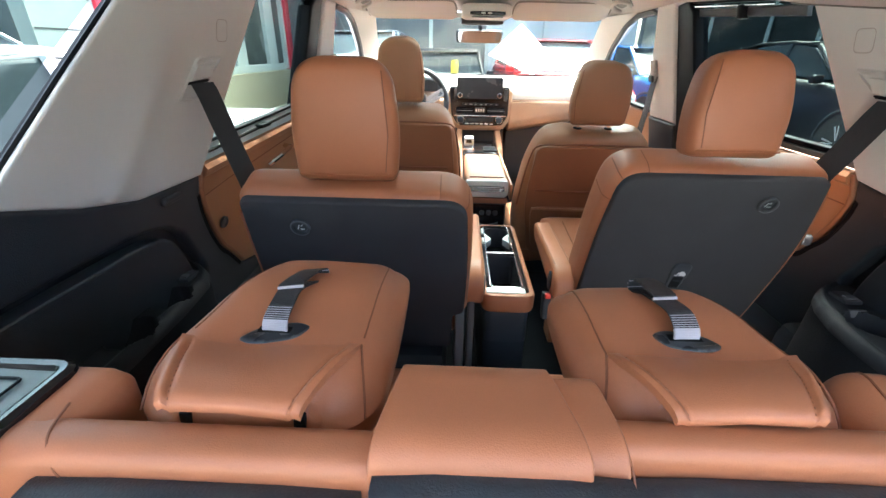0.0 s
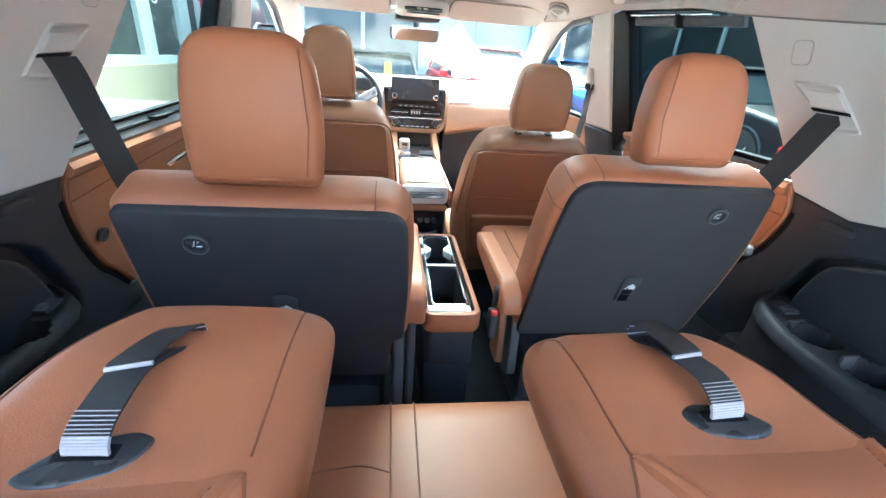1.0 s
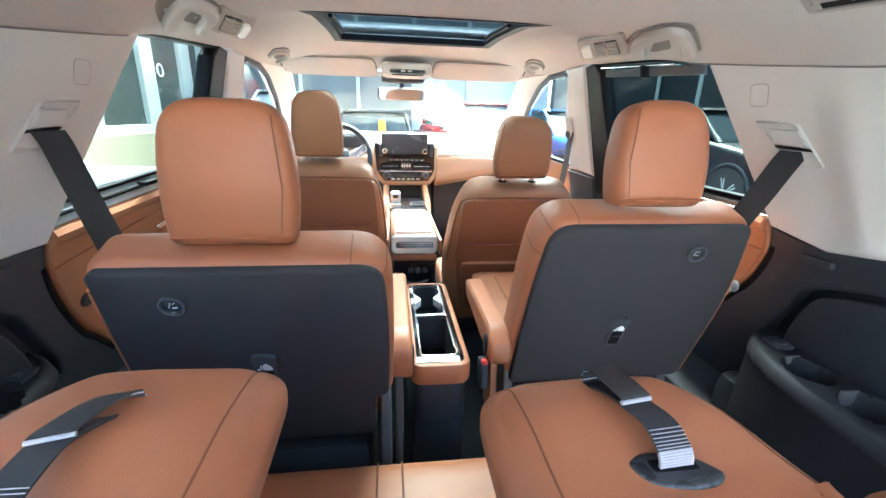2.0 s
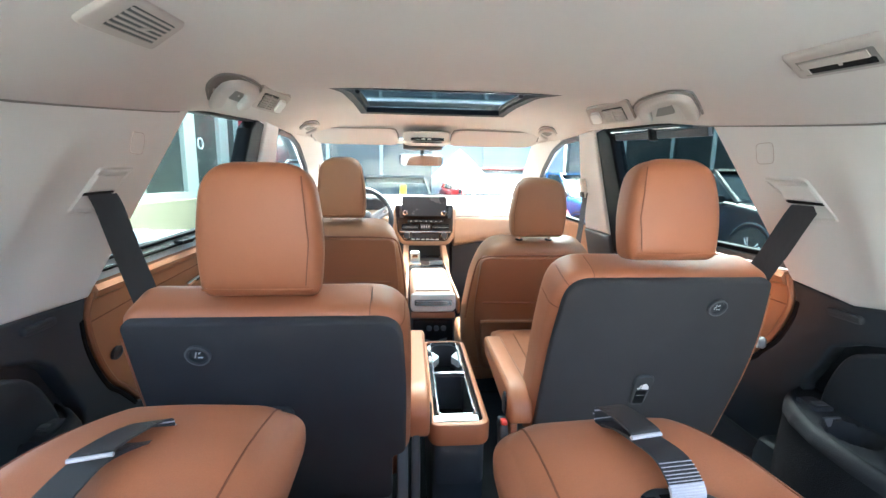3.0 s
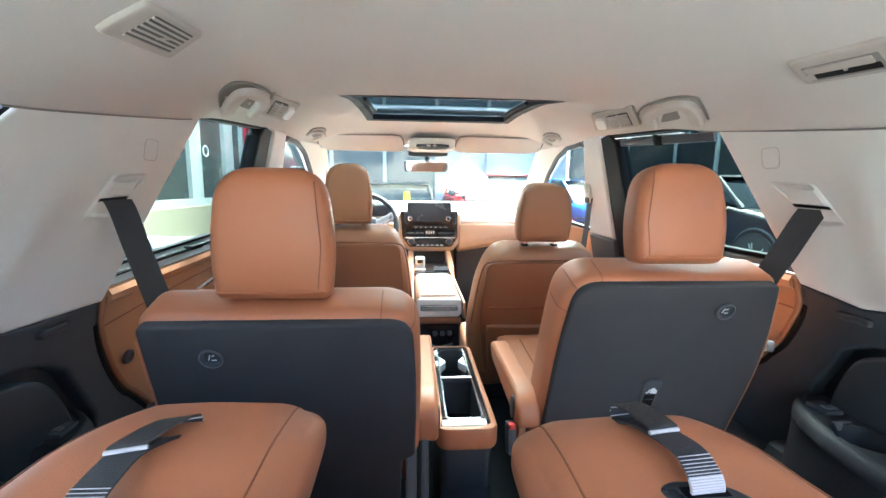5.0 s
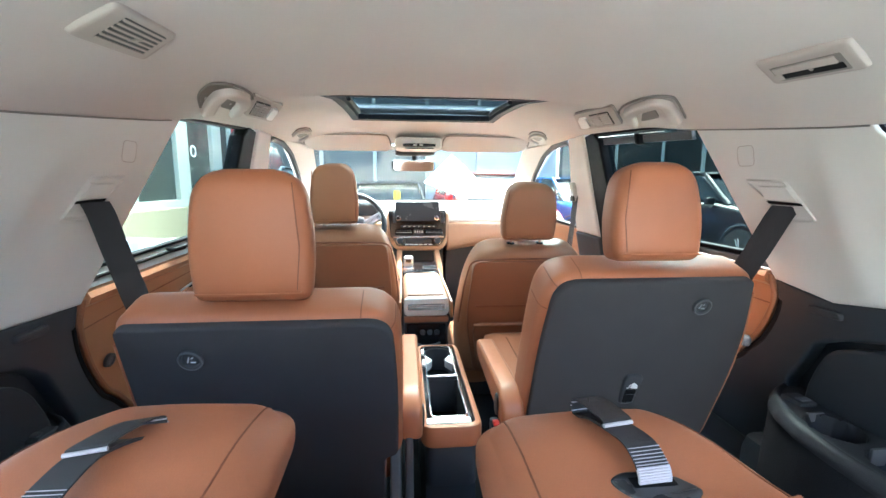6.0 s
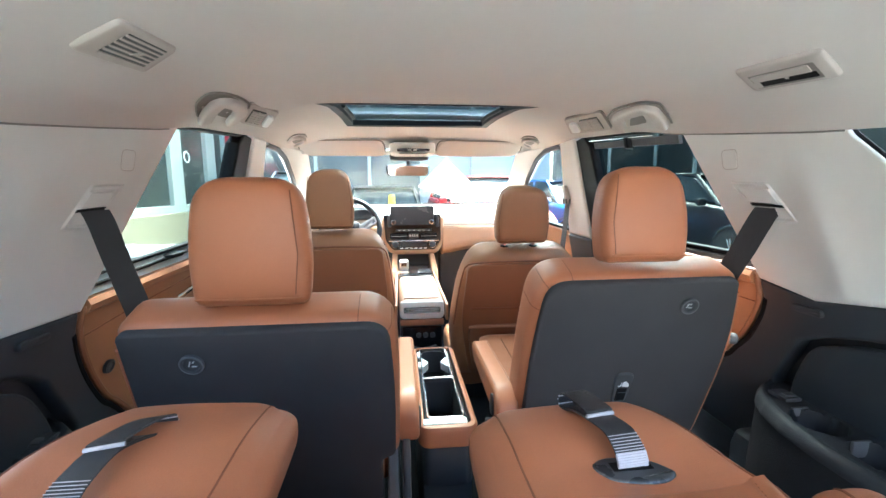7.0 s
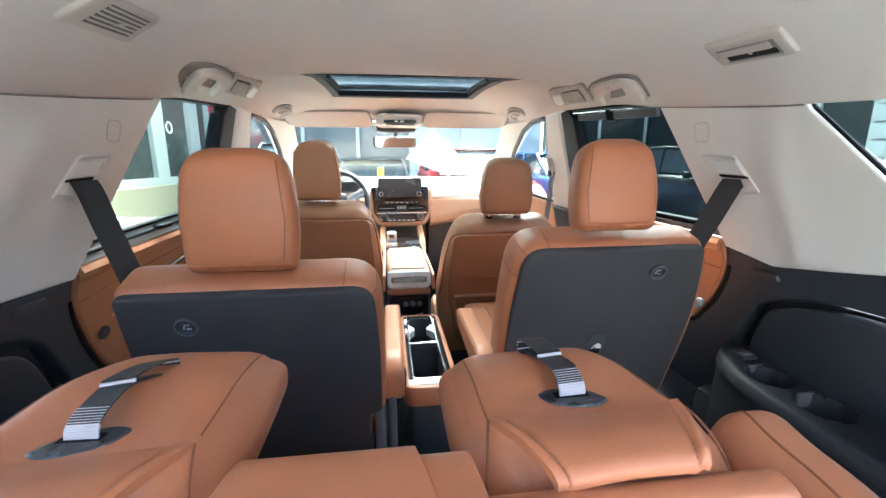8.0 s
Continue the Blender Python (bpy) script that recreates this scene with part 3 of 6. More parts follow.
    solid("wall_rear_post_" + word, side_plate(s, [(0.08, 1.19), (-0.08, 1.19), (-0.08, 1.45), (0.08, 1.45)], 0.0, 0.05, 0.01), TRIM, "light grey tailgate post trim", "pillar trim", "structure")
    # B pillar, front door, A pillar
    bp = thing("wall_b_pillar_" + word, (s * 0.75, 1.95, 0.40), "light grey centre pillar trim with a dark foot", "pillar trim", kind="structure")
    part("upper_trim", side_plate(s, [(1.83, 1.14), (2.075, 1.14), (2.05, 1.40), (2.0, 1.578), (1.84, 1.58)], -0.012, 0.05, 0.014), TRIM, bp)
    part("lower_trim", side_plate(s, [(1.80, 0.42), (2.09, 0.42), (2.08, 1.139), (1.82, 1.139)], -0.016, 0.05, 0.012), BLACK, bp, "black lower pillar trim")
    fd = thing("door_front_" + word, (s * 0.84, 2.4, 0.40), "front car door with tan leather panel", "car door", kind="structure")
    part("door_panel", side_plate(s, [(2.09, 0.42), (2.09, 1.15), (2.85, 1.17), (2.85, 0.42)], 0.0, 0.06, 0.012, 0.05), DAYLIT_LEATHER, fd)
    part("arm_rest", mapped(rbox((2.45, -0.03, 0.98), (0.28, 0.045, 0.03), 0.025, 6), on_side(s)), DAYLIT_LEATHER, fd)
    part("weather_strip", side_plate(s, [(2.07, 1.151), (2.9, 1.175), (2.9, 1.19), (2.07, 1.165)], 0.0, 0.04, 0.004), RUBBER, fd, "black weather strip")
    part("window_frame", mapped(tube([(2.06, 0, 1.16), (2.05, 0, 1.30), (2.03, 0, 1.45), (2.01, 0, 1.545), (2.06, 0, 1.566), (2.25, 0, 1.56), (2.40, 0, 1.53), (2.62, 0, 1.432), (2.80, 0, 1.32), (2.93, 0, 1.21)], 0.013, 6), on_side(s, 0.006)), DARKGREY, fd, "dark grey window seal")
    fp = part("window_pane", side_plate(s, [(2.05, 1.16), (2.93, 1.19), (2.6, 1.44), (2.3, 1.55), (2.02, 1.56)], 0.028, 0.032, 0.001, 0.2), FRONT_SIDE_GLASS, fd, "clear side window")
    fp.visible_shadow = False
    ap = []
    for i in range(9):
        k = i / 8
        y0, z0 = 2.22 + 0.78 * k, 1.575 - 0.34 * k ** 1.3
        a = Vector(on_side(s)(y0, 0.01, z0))
        b = Vector((s * (0.585 + 0.12 * k), 2.47 + 0.80 * k, 1.565 - 0.33 * k))
        ap += [a, (a + b) / 2 + Vector((-s * 0.012, -0.012, 0.0)), b]
    af = [(i * 3 + j, i * 3 + j + 1, i * 3 + j + 4, i * 3 + j + 3) for i in range(8) for j in range(2)]
    solid("wall_a_pillar_" + word, thick(ap, af, (s * 0.03, 0.03, 0.01)), TRIM, "light grey windscreen pillar trim", "pillar trim", "structure")

# windscreen and cowl
ws = thing("window_windscreen", (0, 3.2, 1.2), "wide raked windscreen in clear glass", "windscreen", kind="structure")
wv = [(x * (0.60 + 0.12 * k), 2.46 + 0.82 * k + 0.06 * (1 - x * x), 1.575 - 0.345 * k) for k in np.linspace(0, 1, 6) for x in np.linspace(-1, 1, 11)]
wf = [(j * 11 + i, j * 11 + i + 1, (j + 1) * 11 + i + 1, (j + 1) * 11 + i) for j in range(5) for i in range(10)]
wp = part("pane", thick(wv, wf, (0, 0.003, 0.004)), FRONT_GLASS, ws, "clear glass")
wp.visible_shadow = False
part("top_band", thick([(x * 0.60, 2.455 + 0.06 * (1 - x * x) + d * 0.5, 1.583 - 0.035 * d * 10) for d in (0, 0.06) for x in np.linspace(-1, 1, 11)], [(i, i + 1, 12 + i, 11 + i) for i in range(10)], (0, 0.004, 0.006)), TRIM, ws, "light grey header trim")

# firewall under the cowl
solid("wall_firewall", box(-0.86, 0.86, 3.28, 3.34, 0.36, 1.225, 0.01), BLACK, "black bulkhead behind the dashboard", "wall", "structure")
# sheet of paper against the inside of the windscreen
PAPER = bpy.data.materials.new("white paper")
PAPER.use_nodes = True
pt = PAPER.node_tree
pt.nodes.remove(pt.nodes["Principled BSDF"])
df, tl, mx_ = (pt.nodes.new("ShaderNode" + k) for k in ("BsdfDiffuse", "BsdfTranslucent", "MixShader"))
pn, pr = pt.nodes.new("ShaderNodeTexNoise"), pt.nodes.new("ShaderNodeValToRGB")
pn.inputs["Scale"].default_value = 9
pr.color_ramp.elements[0].color, pr.color_ramp.elements[1].color = (0.78, 0.78, 0.76, 1), (0.86, 0.86, 0.85, 1)
pt.links.new(pn.outputs["Fac"], pr.inputs[0])
for nd in (df, tl):
    pt.links.new(pr.outputs[0], nd.inputs["Color"])
mx_.inputs[0].default_value = 0.6
pt.links.new(df.outputs[0], mx_.inputs[1])
pt.links.new(tl.outputs[0], mx_.inputs[2])
pt.links.new(mx_.outputs[0], pt.nodes["Material Output"].inputs["Surface"])
pc = [Vector(p) for p in ((0.041, 2.944, 1.392), (0.380, 3.235, 1.266), (0.473, 3.000, 1.366), (0.187, 2.563, 1.550))]
pv = [(pc[0].lerp(pc[1], u / 6)).lerp(pc[3].lerp(pc[2], u / 6), v / 6) + Vector((0, -0.004, -0.010 - 0.004 * math.sin(u * 0.9) * math.sin(v * 0.7))) for v in range(7) for u in range(7)]
pf = [(v * 7 + u, v * 7 + u + 1, v * 7 + u + 8, v * 7 + u + 7) for v in range(6) for u in range(6)]
solid("paper_sheet", thick(pv, pf, (0, 0, 0.0004)), PAPER, "white paper sheet leaning against the windscreen glass", "paper", smooth=60)

# sunroof
sr = thing("window_sunroof", (0, 1.5, 1.63), "open black-framed glass sunroof", "sunroof", kind="structure")
def roof_strip(x0, x1, y0, y1, up, tall, ny=16):
    """A flat bar that follows the roof's rise between two places."""
    V = [(x, y, roof_z(SX, y) + up) for y in np.linspace(y0, y1, ny) for x in (x0, x1)]
    return thick(V, [(2 * j, 2 * j + 1, 2 * j + 3, 2 * j + 2) for j in range(ny - 1)], (0, 0, tall))


for x0, x1, y0, y1 in ((-SX - 0.002, -SX + 0.030, SY0, SY1), (SX - 0.030, SX + 0.002, SY0, SY1)):
    part("side_frame", roof_strip(x0, x1, y0, y1, 0.000, 0.022), RUBBER, sr, "black frame")
part("rear_frame", roof_strip(-SX + 0.030, SX - 0.030, SY0 - 0.002, SY0 + 0.020, 0.000, 0.022, 3), RUBBER, sr, "black frame")
part("front_frame", roof_strip(-SX + 0.030, SX - 0.030, SY1 - 0.045, SY1 + 0.002, 0.000, 0.022, 3), RUBBER, sr, "black frame")
part("pane", roof_strip(-SX, SX, SY0, SY1, 0.024, 0.004), ROOF_GLASS, sr, "tinted glass", 60)
for s in (-1, 1):
    part("lift_arm", tube([(s * 0.276, y, roof_z(SX, y) + 0.014) for y in (1.56, 1.66, 1.80, 1.90)], 0.008, 8), RUBBER, sr, "black lift arm")

# raised tailgate over the rear opening
tg = thing("door_tailgate", (0, -0.6, 1.70), "raised white tailgate over the rear opening", "tailgate", kind="structure")
part("tailgate_skin", mapped(pad(rounded([(-0.66, 0.0), (0.66, 0.0), (0.62, 1.0), (-0.62, 1.0)], 0.08), 0.0, 0.05, 0.02, 0.0005, 0.0005, rings=10), lambda a, d, b: (a * 1.12, -0.10 - b * 1.05, 1.64 + 0.66 * b - 0.16 * b * b + d)), PAINT, tg)
# out of view; its pale colour is chosen to bounce light onto the bench
part("tailgate_trim", mapped(pad(rounded([(-0.58, 0.05), (0.58, 0.05), (0.55, 0.95), (-0.55, 0.95)], 0.08), -0.02, -0.003, 0.008, 0.0005, 0.0005, rings=10), lambda a, d, b: (a * 1.12, -0.10 - b * 1.05, 1.637 + 0.66 * b - 0.16 * b * b + d)), TRIM, tg, "unseen inner trim, light grey to bounce light")


# ---- seats ----
def headrest(parent, m, w, h, d, posts, material, crown=0.405, sides=(-1, 1)):
    """A padded headrest whose foot's middle lies at m; its back face looks to -y."""
    o = rounded([(-0.46 * w, 0), (0.46 * w, 0), (0.5 * w, 0.42 * h), (crown * w, h), (-crown * w, h), (-0.5 * w, 0.42 * h)], [0.022, 0.022, 0.06, 0.060, 0.060, 0.06], 8)
    b = 0.012
    body = part("headrest", moved(mapped(pad(o, 0, d, 0.026, b, 0.01, 5, 6, 0.02), lambda x, y, z: (x * (1 - 0.14 * max(0, y / d)), y, z)), m), material, parent)
    for sx in sides:
        line = []
        for t in np.linspace(0.10, 0.90, 20):
            x = ((0.46 + 0.04 * t / 0.42 if t < 0.42 else 0.5 - 0.6 * (0.5 - crown) * (t - 0.42) / 0.58) - (0.062 if posts else 0.115)) * w
            line.append((sx * x, 0.0004 - b * max(0, 1 - (2 * x / w) ** 2) * (1 - (2 * t - 1) ** 2), t * h))
        part("seam", moved(tube(line, 0.0013, 5), m), SEAM, body)
    low = [(x * 0.41 * w, -0.002 - b * 0.30 * (1 - x * x), 0.075 * h) for x in np.linspace(-1, 1, 12)]
    part("piping", moved(tube(low, 0.0018, 5), m), material, body)
    if posts:
        for sx in (-1, 1):
            part("post", moved(tube([(sx * 0.26 * w, d * 0.5, 0.01), (sx * 0.26 * w, d * 0.55, -0.05)], 0.007, 8), m), CHROME, body, "chrome post")
            part("post_collar", moved(lathe([(0.018, 0), (0.018, 0.012), (0.012, 0.015)], 14), m @ pose(sx * 0.26 * w, d * 0.55, -0.032, 90)), RUBBER, body, "black collar")
    return body


def second_row_seat(cx, o, top, rec, head, arm, label, latch, shoulder):
    """A captain's chair. o: +1 if its outer side is to the right. top: (y, z) of the back panel's upper edge."""
    L = 0.50
    y0, z0 = top[0] + L * math.sin(radians(rec)), top[1] - L * math.cos(radians(rec))
    m = pose(cx, y0, z0, rec)
    seat = thing("captains_chair", (cx, y0 + 0.2, 0.40), label, "car seat", "second row seats")
    g = 0.008 if o < 0 else 0.0
    if o < 0:
        po = [(-0.226, L + 0.011), (-0.236, L * 0.72), (-0.243, L * 0.4), (-0.245, 0.0), (0.203, 0.0), (0.206, 0.150), (0.234, 0.160), (0.237, L * 0.7), (0.228, L + 0.011)]
        pr = [0.016, 0.15, 0.15, 0.03, 0.02, 0.015, 0.02, 0.1, 0.045]
        bo = [(-0.240, L + 0.016), (-0.249, L * 0.72), (-0.256, L * 0.4), (-0.258, 0.006), (0.203, 0.006), (0.208, 0.130), (0.243, 0.140), (0.246, L * 0.72), (0.240, L + 0.022)]
        br = [0.03, 0.15, 0.15, 0.03, 0.03, 0.015, 0.02, 0.1, 0.075]
    else:
        po = [(0.218, L + 0.011), (0.252, L * 0.73), (0.264, L * 0.48), (0.266, 0.0), (-0.226, 0.0), (-0.229, L * 0.7), (-0.218, L + 0.011)]
        pr = [0.016, 0.12, 0.12, 0.03, 0.02, 0.1, 0.055]
        bo = [(0.232, L + 0.016), (0.263, L * 0.74), (0.276, L * 0.48), (0.278, 0.006), (-0.240, 0.006), (-0.244, L * 0.72), (-0.234, L + 0.022)]
        br = [0.03, 0.12, 0.12, 0.03, 0.03, 0.1, 0.085]
    panel = part("back_panel", moved(pad(rounded(po, pr, 8), -0.010, 0.012, 0.006, 0.006, 0, 3, 6), m), FABRIC, seat, "black cloth back panel")
    rim = [(p[0], -0.002, p[1]) for p in dense(rounded([(q[0] * 1.008, q[1] + 0.002) for q in po], pr, 8), 0.02)]
    rim = [p for p in rim if p[0] * o > 0.21 + g and p[2] < L - 0.004]
    rim.sort(key=lambda p: p[2])
    part("panel_piping", moved(tube(rim, 0.0048, 8), m), LEATHER, seat, "tan leather piping")
    body = part("backrest", moved(pad(rounded(bo, br, 8), 0.002, 0.112, 0.030, 0.0, 0.015, 5, 5, 0.025), m), LEATHER, seat)
    # seams over the shoulder and down the inner side
    edge = [Vector(p) for p in dense(rounded(bo, br, 8), 0.004)]
    for (qx, qz) in shoulder:
        k = min(range(len(edge)), key=lambda q: (edge[q].x - qx) ** 2 + (edge[q].y - qz) ** 2)
        along = (edge[(k + 1) % len(edge)] - edge[k - 1]).normalized()
        inn = Vector((-along.y, along.x))
        inn = inn if inn.dot(Vector((0, L * 0.5)) - edge[k]) > 0 else -inn
        arc = [(edge[k] + inn * (0.030 * (1 - math.sin(a)) + 0.0004), 0.002 + 0.030 * (1 - math.cos(a))) for a in np.linspace(0.1, math.pi / 2, 7)] + [(edge[k] + inn * 0.0004, 0.08)]
        part("seam", moved(tube([(p.x, y, p.y) for p, y in arc], 0.0013, 5), m), SEAM, body)
    # release button
    kx, kz = o * 0.112, L - 0.050
    btn = part("release_button", moved(lathe([(0.0205, 0.0), (0.020, -0.004), (0.0175, -0.0065), (0.0148, -0.005), (0.0138, 0.001), (0.009, -0.001), (0.004, -0.0015)], 28), m @ pose(kx, -0.014, kz)), DARKGREY, panel, "round dark grey release button")
    part("button_ring", moved(tube([(0.0188 * math.cos(a), -0.0055, 0.0188 * math.sin(a)) for a in np.linspace(0, 2 * math.pi, 25)[:-1]], 0.0016, 6, True), m @ pose(kx, -0.014, kz)), BRACKET, btn, "grey raised rim")
    part("button_mark", moved(joined(tube([(-0.006, -0.0165, -0.005), (-0.002, -0.0165, 0.006)], 0.0013, 4), tube([(-0.001, -0.0165, -0.005), (0.007, -0.0165, -0.005)], 0.0013, 4), tube([(0.001, -0.0165, 0.003), (0.005, -0.0165, 0.006)], 0.0012, 4)), m @ pose(kx, 0, kz)), SILVER, btn)
    # tether anchor with a white pictogram
    lx, lz = latch
    anchor = part("tether_anchor", moved(pad(rounded([(-0.016, -0.044), (0.016, -0.044), (0.022, 0.035), (0.012, 0.045), (-0.016, 0.045), (-0.022, 0.03)], 0.008), -0.022, -0.010, 0.004), m @ pose(lx, 0, lz + 0.004) @ Matrix.Diagonal((1.1, 1.0, 1.08, 1))), DARKGREY, panel, "dark grey child seat anchor plate")
    part("anchor_pocket", moved(pad(rect(-0.013, -0.034, 0.013, 0.006, 0.003), -0.0235, -0.021, 0.001), m @ pose(lx, 0, lz)), RUBBER, anchor)
    for zz, hw_ in ((-0.006, 0.011), (-0.034, 0.013)):
        part("anchor_bar", moved(tube([(-hw_, -0.0245, zz), (hw_, -0.0245, zz)], 0.0013, 6), m @ pose(lx, 0, lz)), CHROME, anchor, "metal bar")
    part("pictogram", moved(joined(pad(rounded([(-0.004, 0.010), (0.014, 0.008), (0.013, 0.018), (0.004, 0.027), (-0.003, 0.024)], 0.003), -0.0240, -0.0225, 0.0005), tube([(-0.013, -0.0232, 0.012), (-0.010, -0.0232, 0.010), (-0.007, -0.0232, 0.013), (-0.006, -0.0232, 0.022)], 0.0014, 4)), m @ pose(lx, 0, lz + 0.003)), WHITEMARK, anchor, "small white pictogram")
    # cushion and base
    cush = part("seat_cushion", rbox((cx, y0 + 0.31, z0 + 0.050), (0.235, 0.26, 0.045), 0.04, 10, lambda x, y, z, w: (w.x, w.y, w.z + 0.02 * y)), LEATHER, seat)
    part("seam", tube([(cx - o * 0.15, y0 + 0.13 + 0.36 * t, z0 + 0.096 + 0.0148 * (2 * t - 1) * 0.9) for t in np.linspace(0, 1, 10)], 0.002, 5), SEAM, cush)
    part("seat_base", rbox((cx, y0 + 0.22, 0.50), (0.19, 0.21, 0.10), 0.03, 6), BLACK, seat, "black plastic seat base")
    for sx in (-1, 1):
        part("hinge_cover", mapped(pad(rounded([(y0 - 0.02, z0 - 0.15), (y0 + 0.13, z0 - 0.15), (y0 + 0.11, z0 + 0.08), (y0 + 0.05, z0 + 0.12), (y0 + 0.0, z0 + 0.04)], 0.03), -0.013, 0.013, 0.006), lambda a, d, b: (cx + sx * 0.226 + d, a, b)), BRACKET, seat, "grey plastic hinge cover")
        part("slide_rail", box(cx + sx * 0.17 - 0.02, cx + sx * 0.17 + 0.02, y0 - 0.10, y0 + 0.5, 0.40, 0.43, 0.006), DARKGREY, seat, "steel slide rail")
    # armrest at the inner side
    ax0, ax1, ay0, ay1, az0, az1 = arm
    ao = rounded([(ay0, az0), (ay1 - 0.03, az1 - 0.055), (ay1, az1 - 0.02), (ay1 - 0.005, az1), (ay0 + 0.05, az1), (ay0, az1 - 0.035)], [0.02, 0.02, 0.012, 0.012, 0.04, 0.03])
    armrest = part("armrest", mapped(pad(ao, ax0, ax1, 0.012, step=0.02), lambda a, d, b: (d, a, b)), LEATHER, seat)
    for xx in (ax0 + 0.007, ax1 - 0.007):
        part("seam", tube([(xx, y, az1 - 0.0015) for y in np.linspace(ay0 + 0.06, ay1 - 0.02, 8)], 0.0014, 5), SEAM, armrest)
    part("pivot_cap", mapped(lathe([(0.02, -0.004), (0.02, 0.004), (0.016, 0.006)], 18), lambda x, y, z: ((ax0 if o > 0 else ax1) + (-y if o > 0 else y), ay0 + 0.055 + x * 0.8, az0 + 0.035 + z * 1.5)), BLACK, armrest, "black oval pivot cap")
    if o > 0:
        buckle = part("belt_buckle", moved(rbox((0, 0, 0), (0.012, 0.016, 0.040), 0.006, 5), pose(ax0 - 0.010, ay0 + 0.030, az0 - 0.035, -14)), BLACK, seat, "black belt buckle")
        part("buckle_key", moved(rbox((0, -0.001, 0), (0.008, 0.010, 0.007), 0.003, 4), pose(ax0 - 0.010, ay0 + 0.022, az0 + 0.002, -14)), REDKEY, buckle, "red release key")
        part("buckle_trim", mapped(pad(rounded([(ay0 + 0.01, az0 - 0.16), (ay0 + 0.09, az0 - 0.16), (ay0 + 0.08, az0 + 0.0), (ay0 + 0.03, az0 + 0.01)], 0.015), -0.010, 0.010, 0.005), lambda a, d, b: (ax0 + 0.018 + d, a, b)), LEATHER_BACK, seat, "tan side cover")
    else:
        part("armrest_stay", box(ax1 - 0.043, ax1 - 0.022, ay0 + 0.0, ay0 + 0.045, 0.48, az0 + 0.03, 0.006), BRACKET, seat, "grey armrest stay")
    if o > 0:
        part("recline_knob", moved(lathe([(0.014, 0.0), (0.014, -0.012), (0.010, -0.016), (0.006, -0.014)], 16), pose(0.712, 0.965, 0.999, 0, 0, 60)), BRACKET, seat, "small grey knob")
    # headrest
    hx, hy, hz, hw, hh = head
    headrest(seat, pose(hx, hy, hz, -2 if o < 0 else -6), hw, hh, 0.095, False, LEATHER, 0.415 if o < 0 else 0.385, (-o,))
    return seat


second_row_seat(-0.345, -1, (0.783, 1.120), 20, (-0.355, 0.792, 1.162, 0.220, 0.228), (-0.108, -0.055, 0.980, 1.425, 0.765, 0.872),
                "tan leather captain's chair with black cloth back beside the console", (0.003, 0.268), ((0.172, 0.522), (0.236, 0.488)))
second_row_seat(0.435, 1, (0.895, 1.158), 20, (0.421, 0.862, 1.212, 0.204, 0.204), (0.142, 0.200, 1.015, 1.40, 0.768, 0.857),
                "tan leather captain's chair with black cloth back and white anchor pictogram", (0.010, 0.204), ((-0.163, 0.522), (-0.220, 0.500), (-0.243, 0.440)))


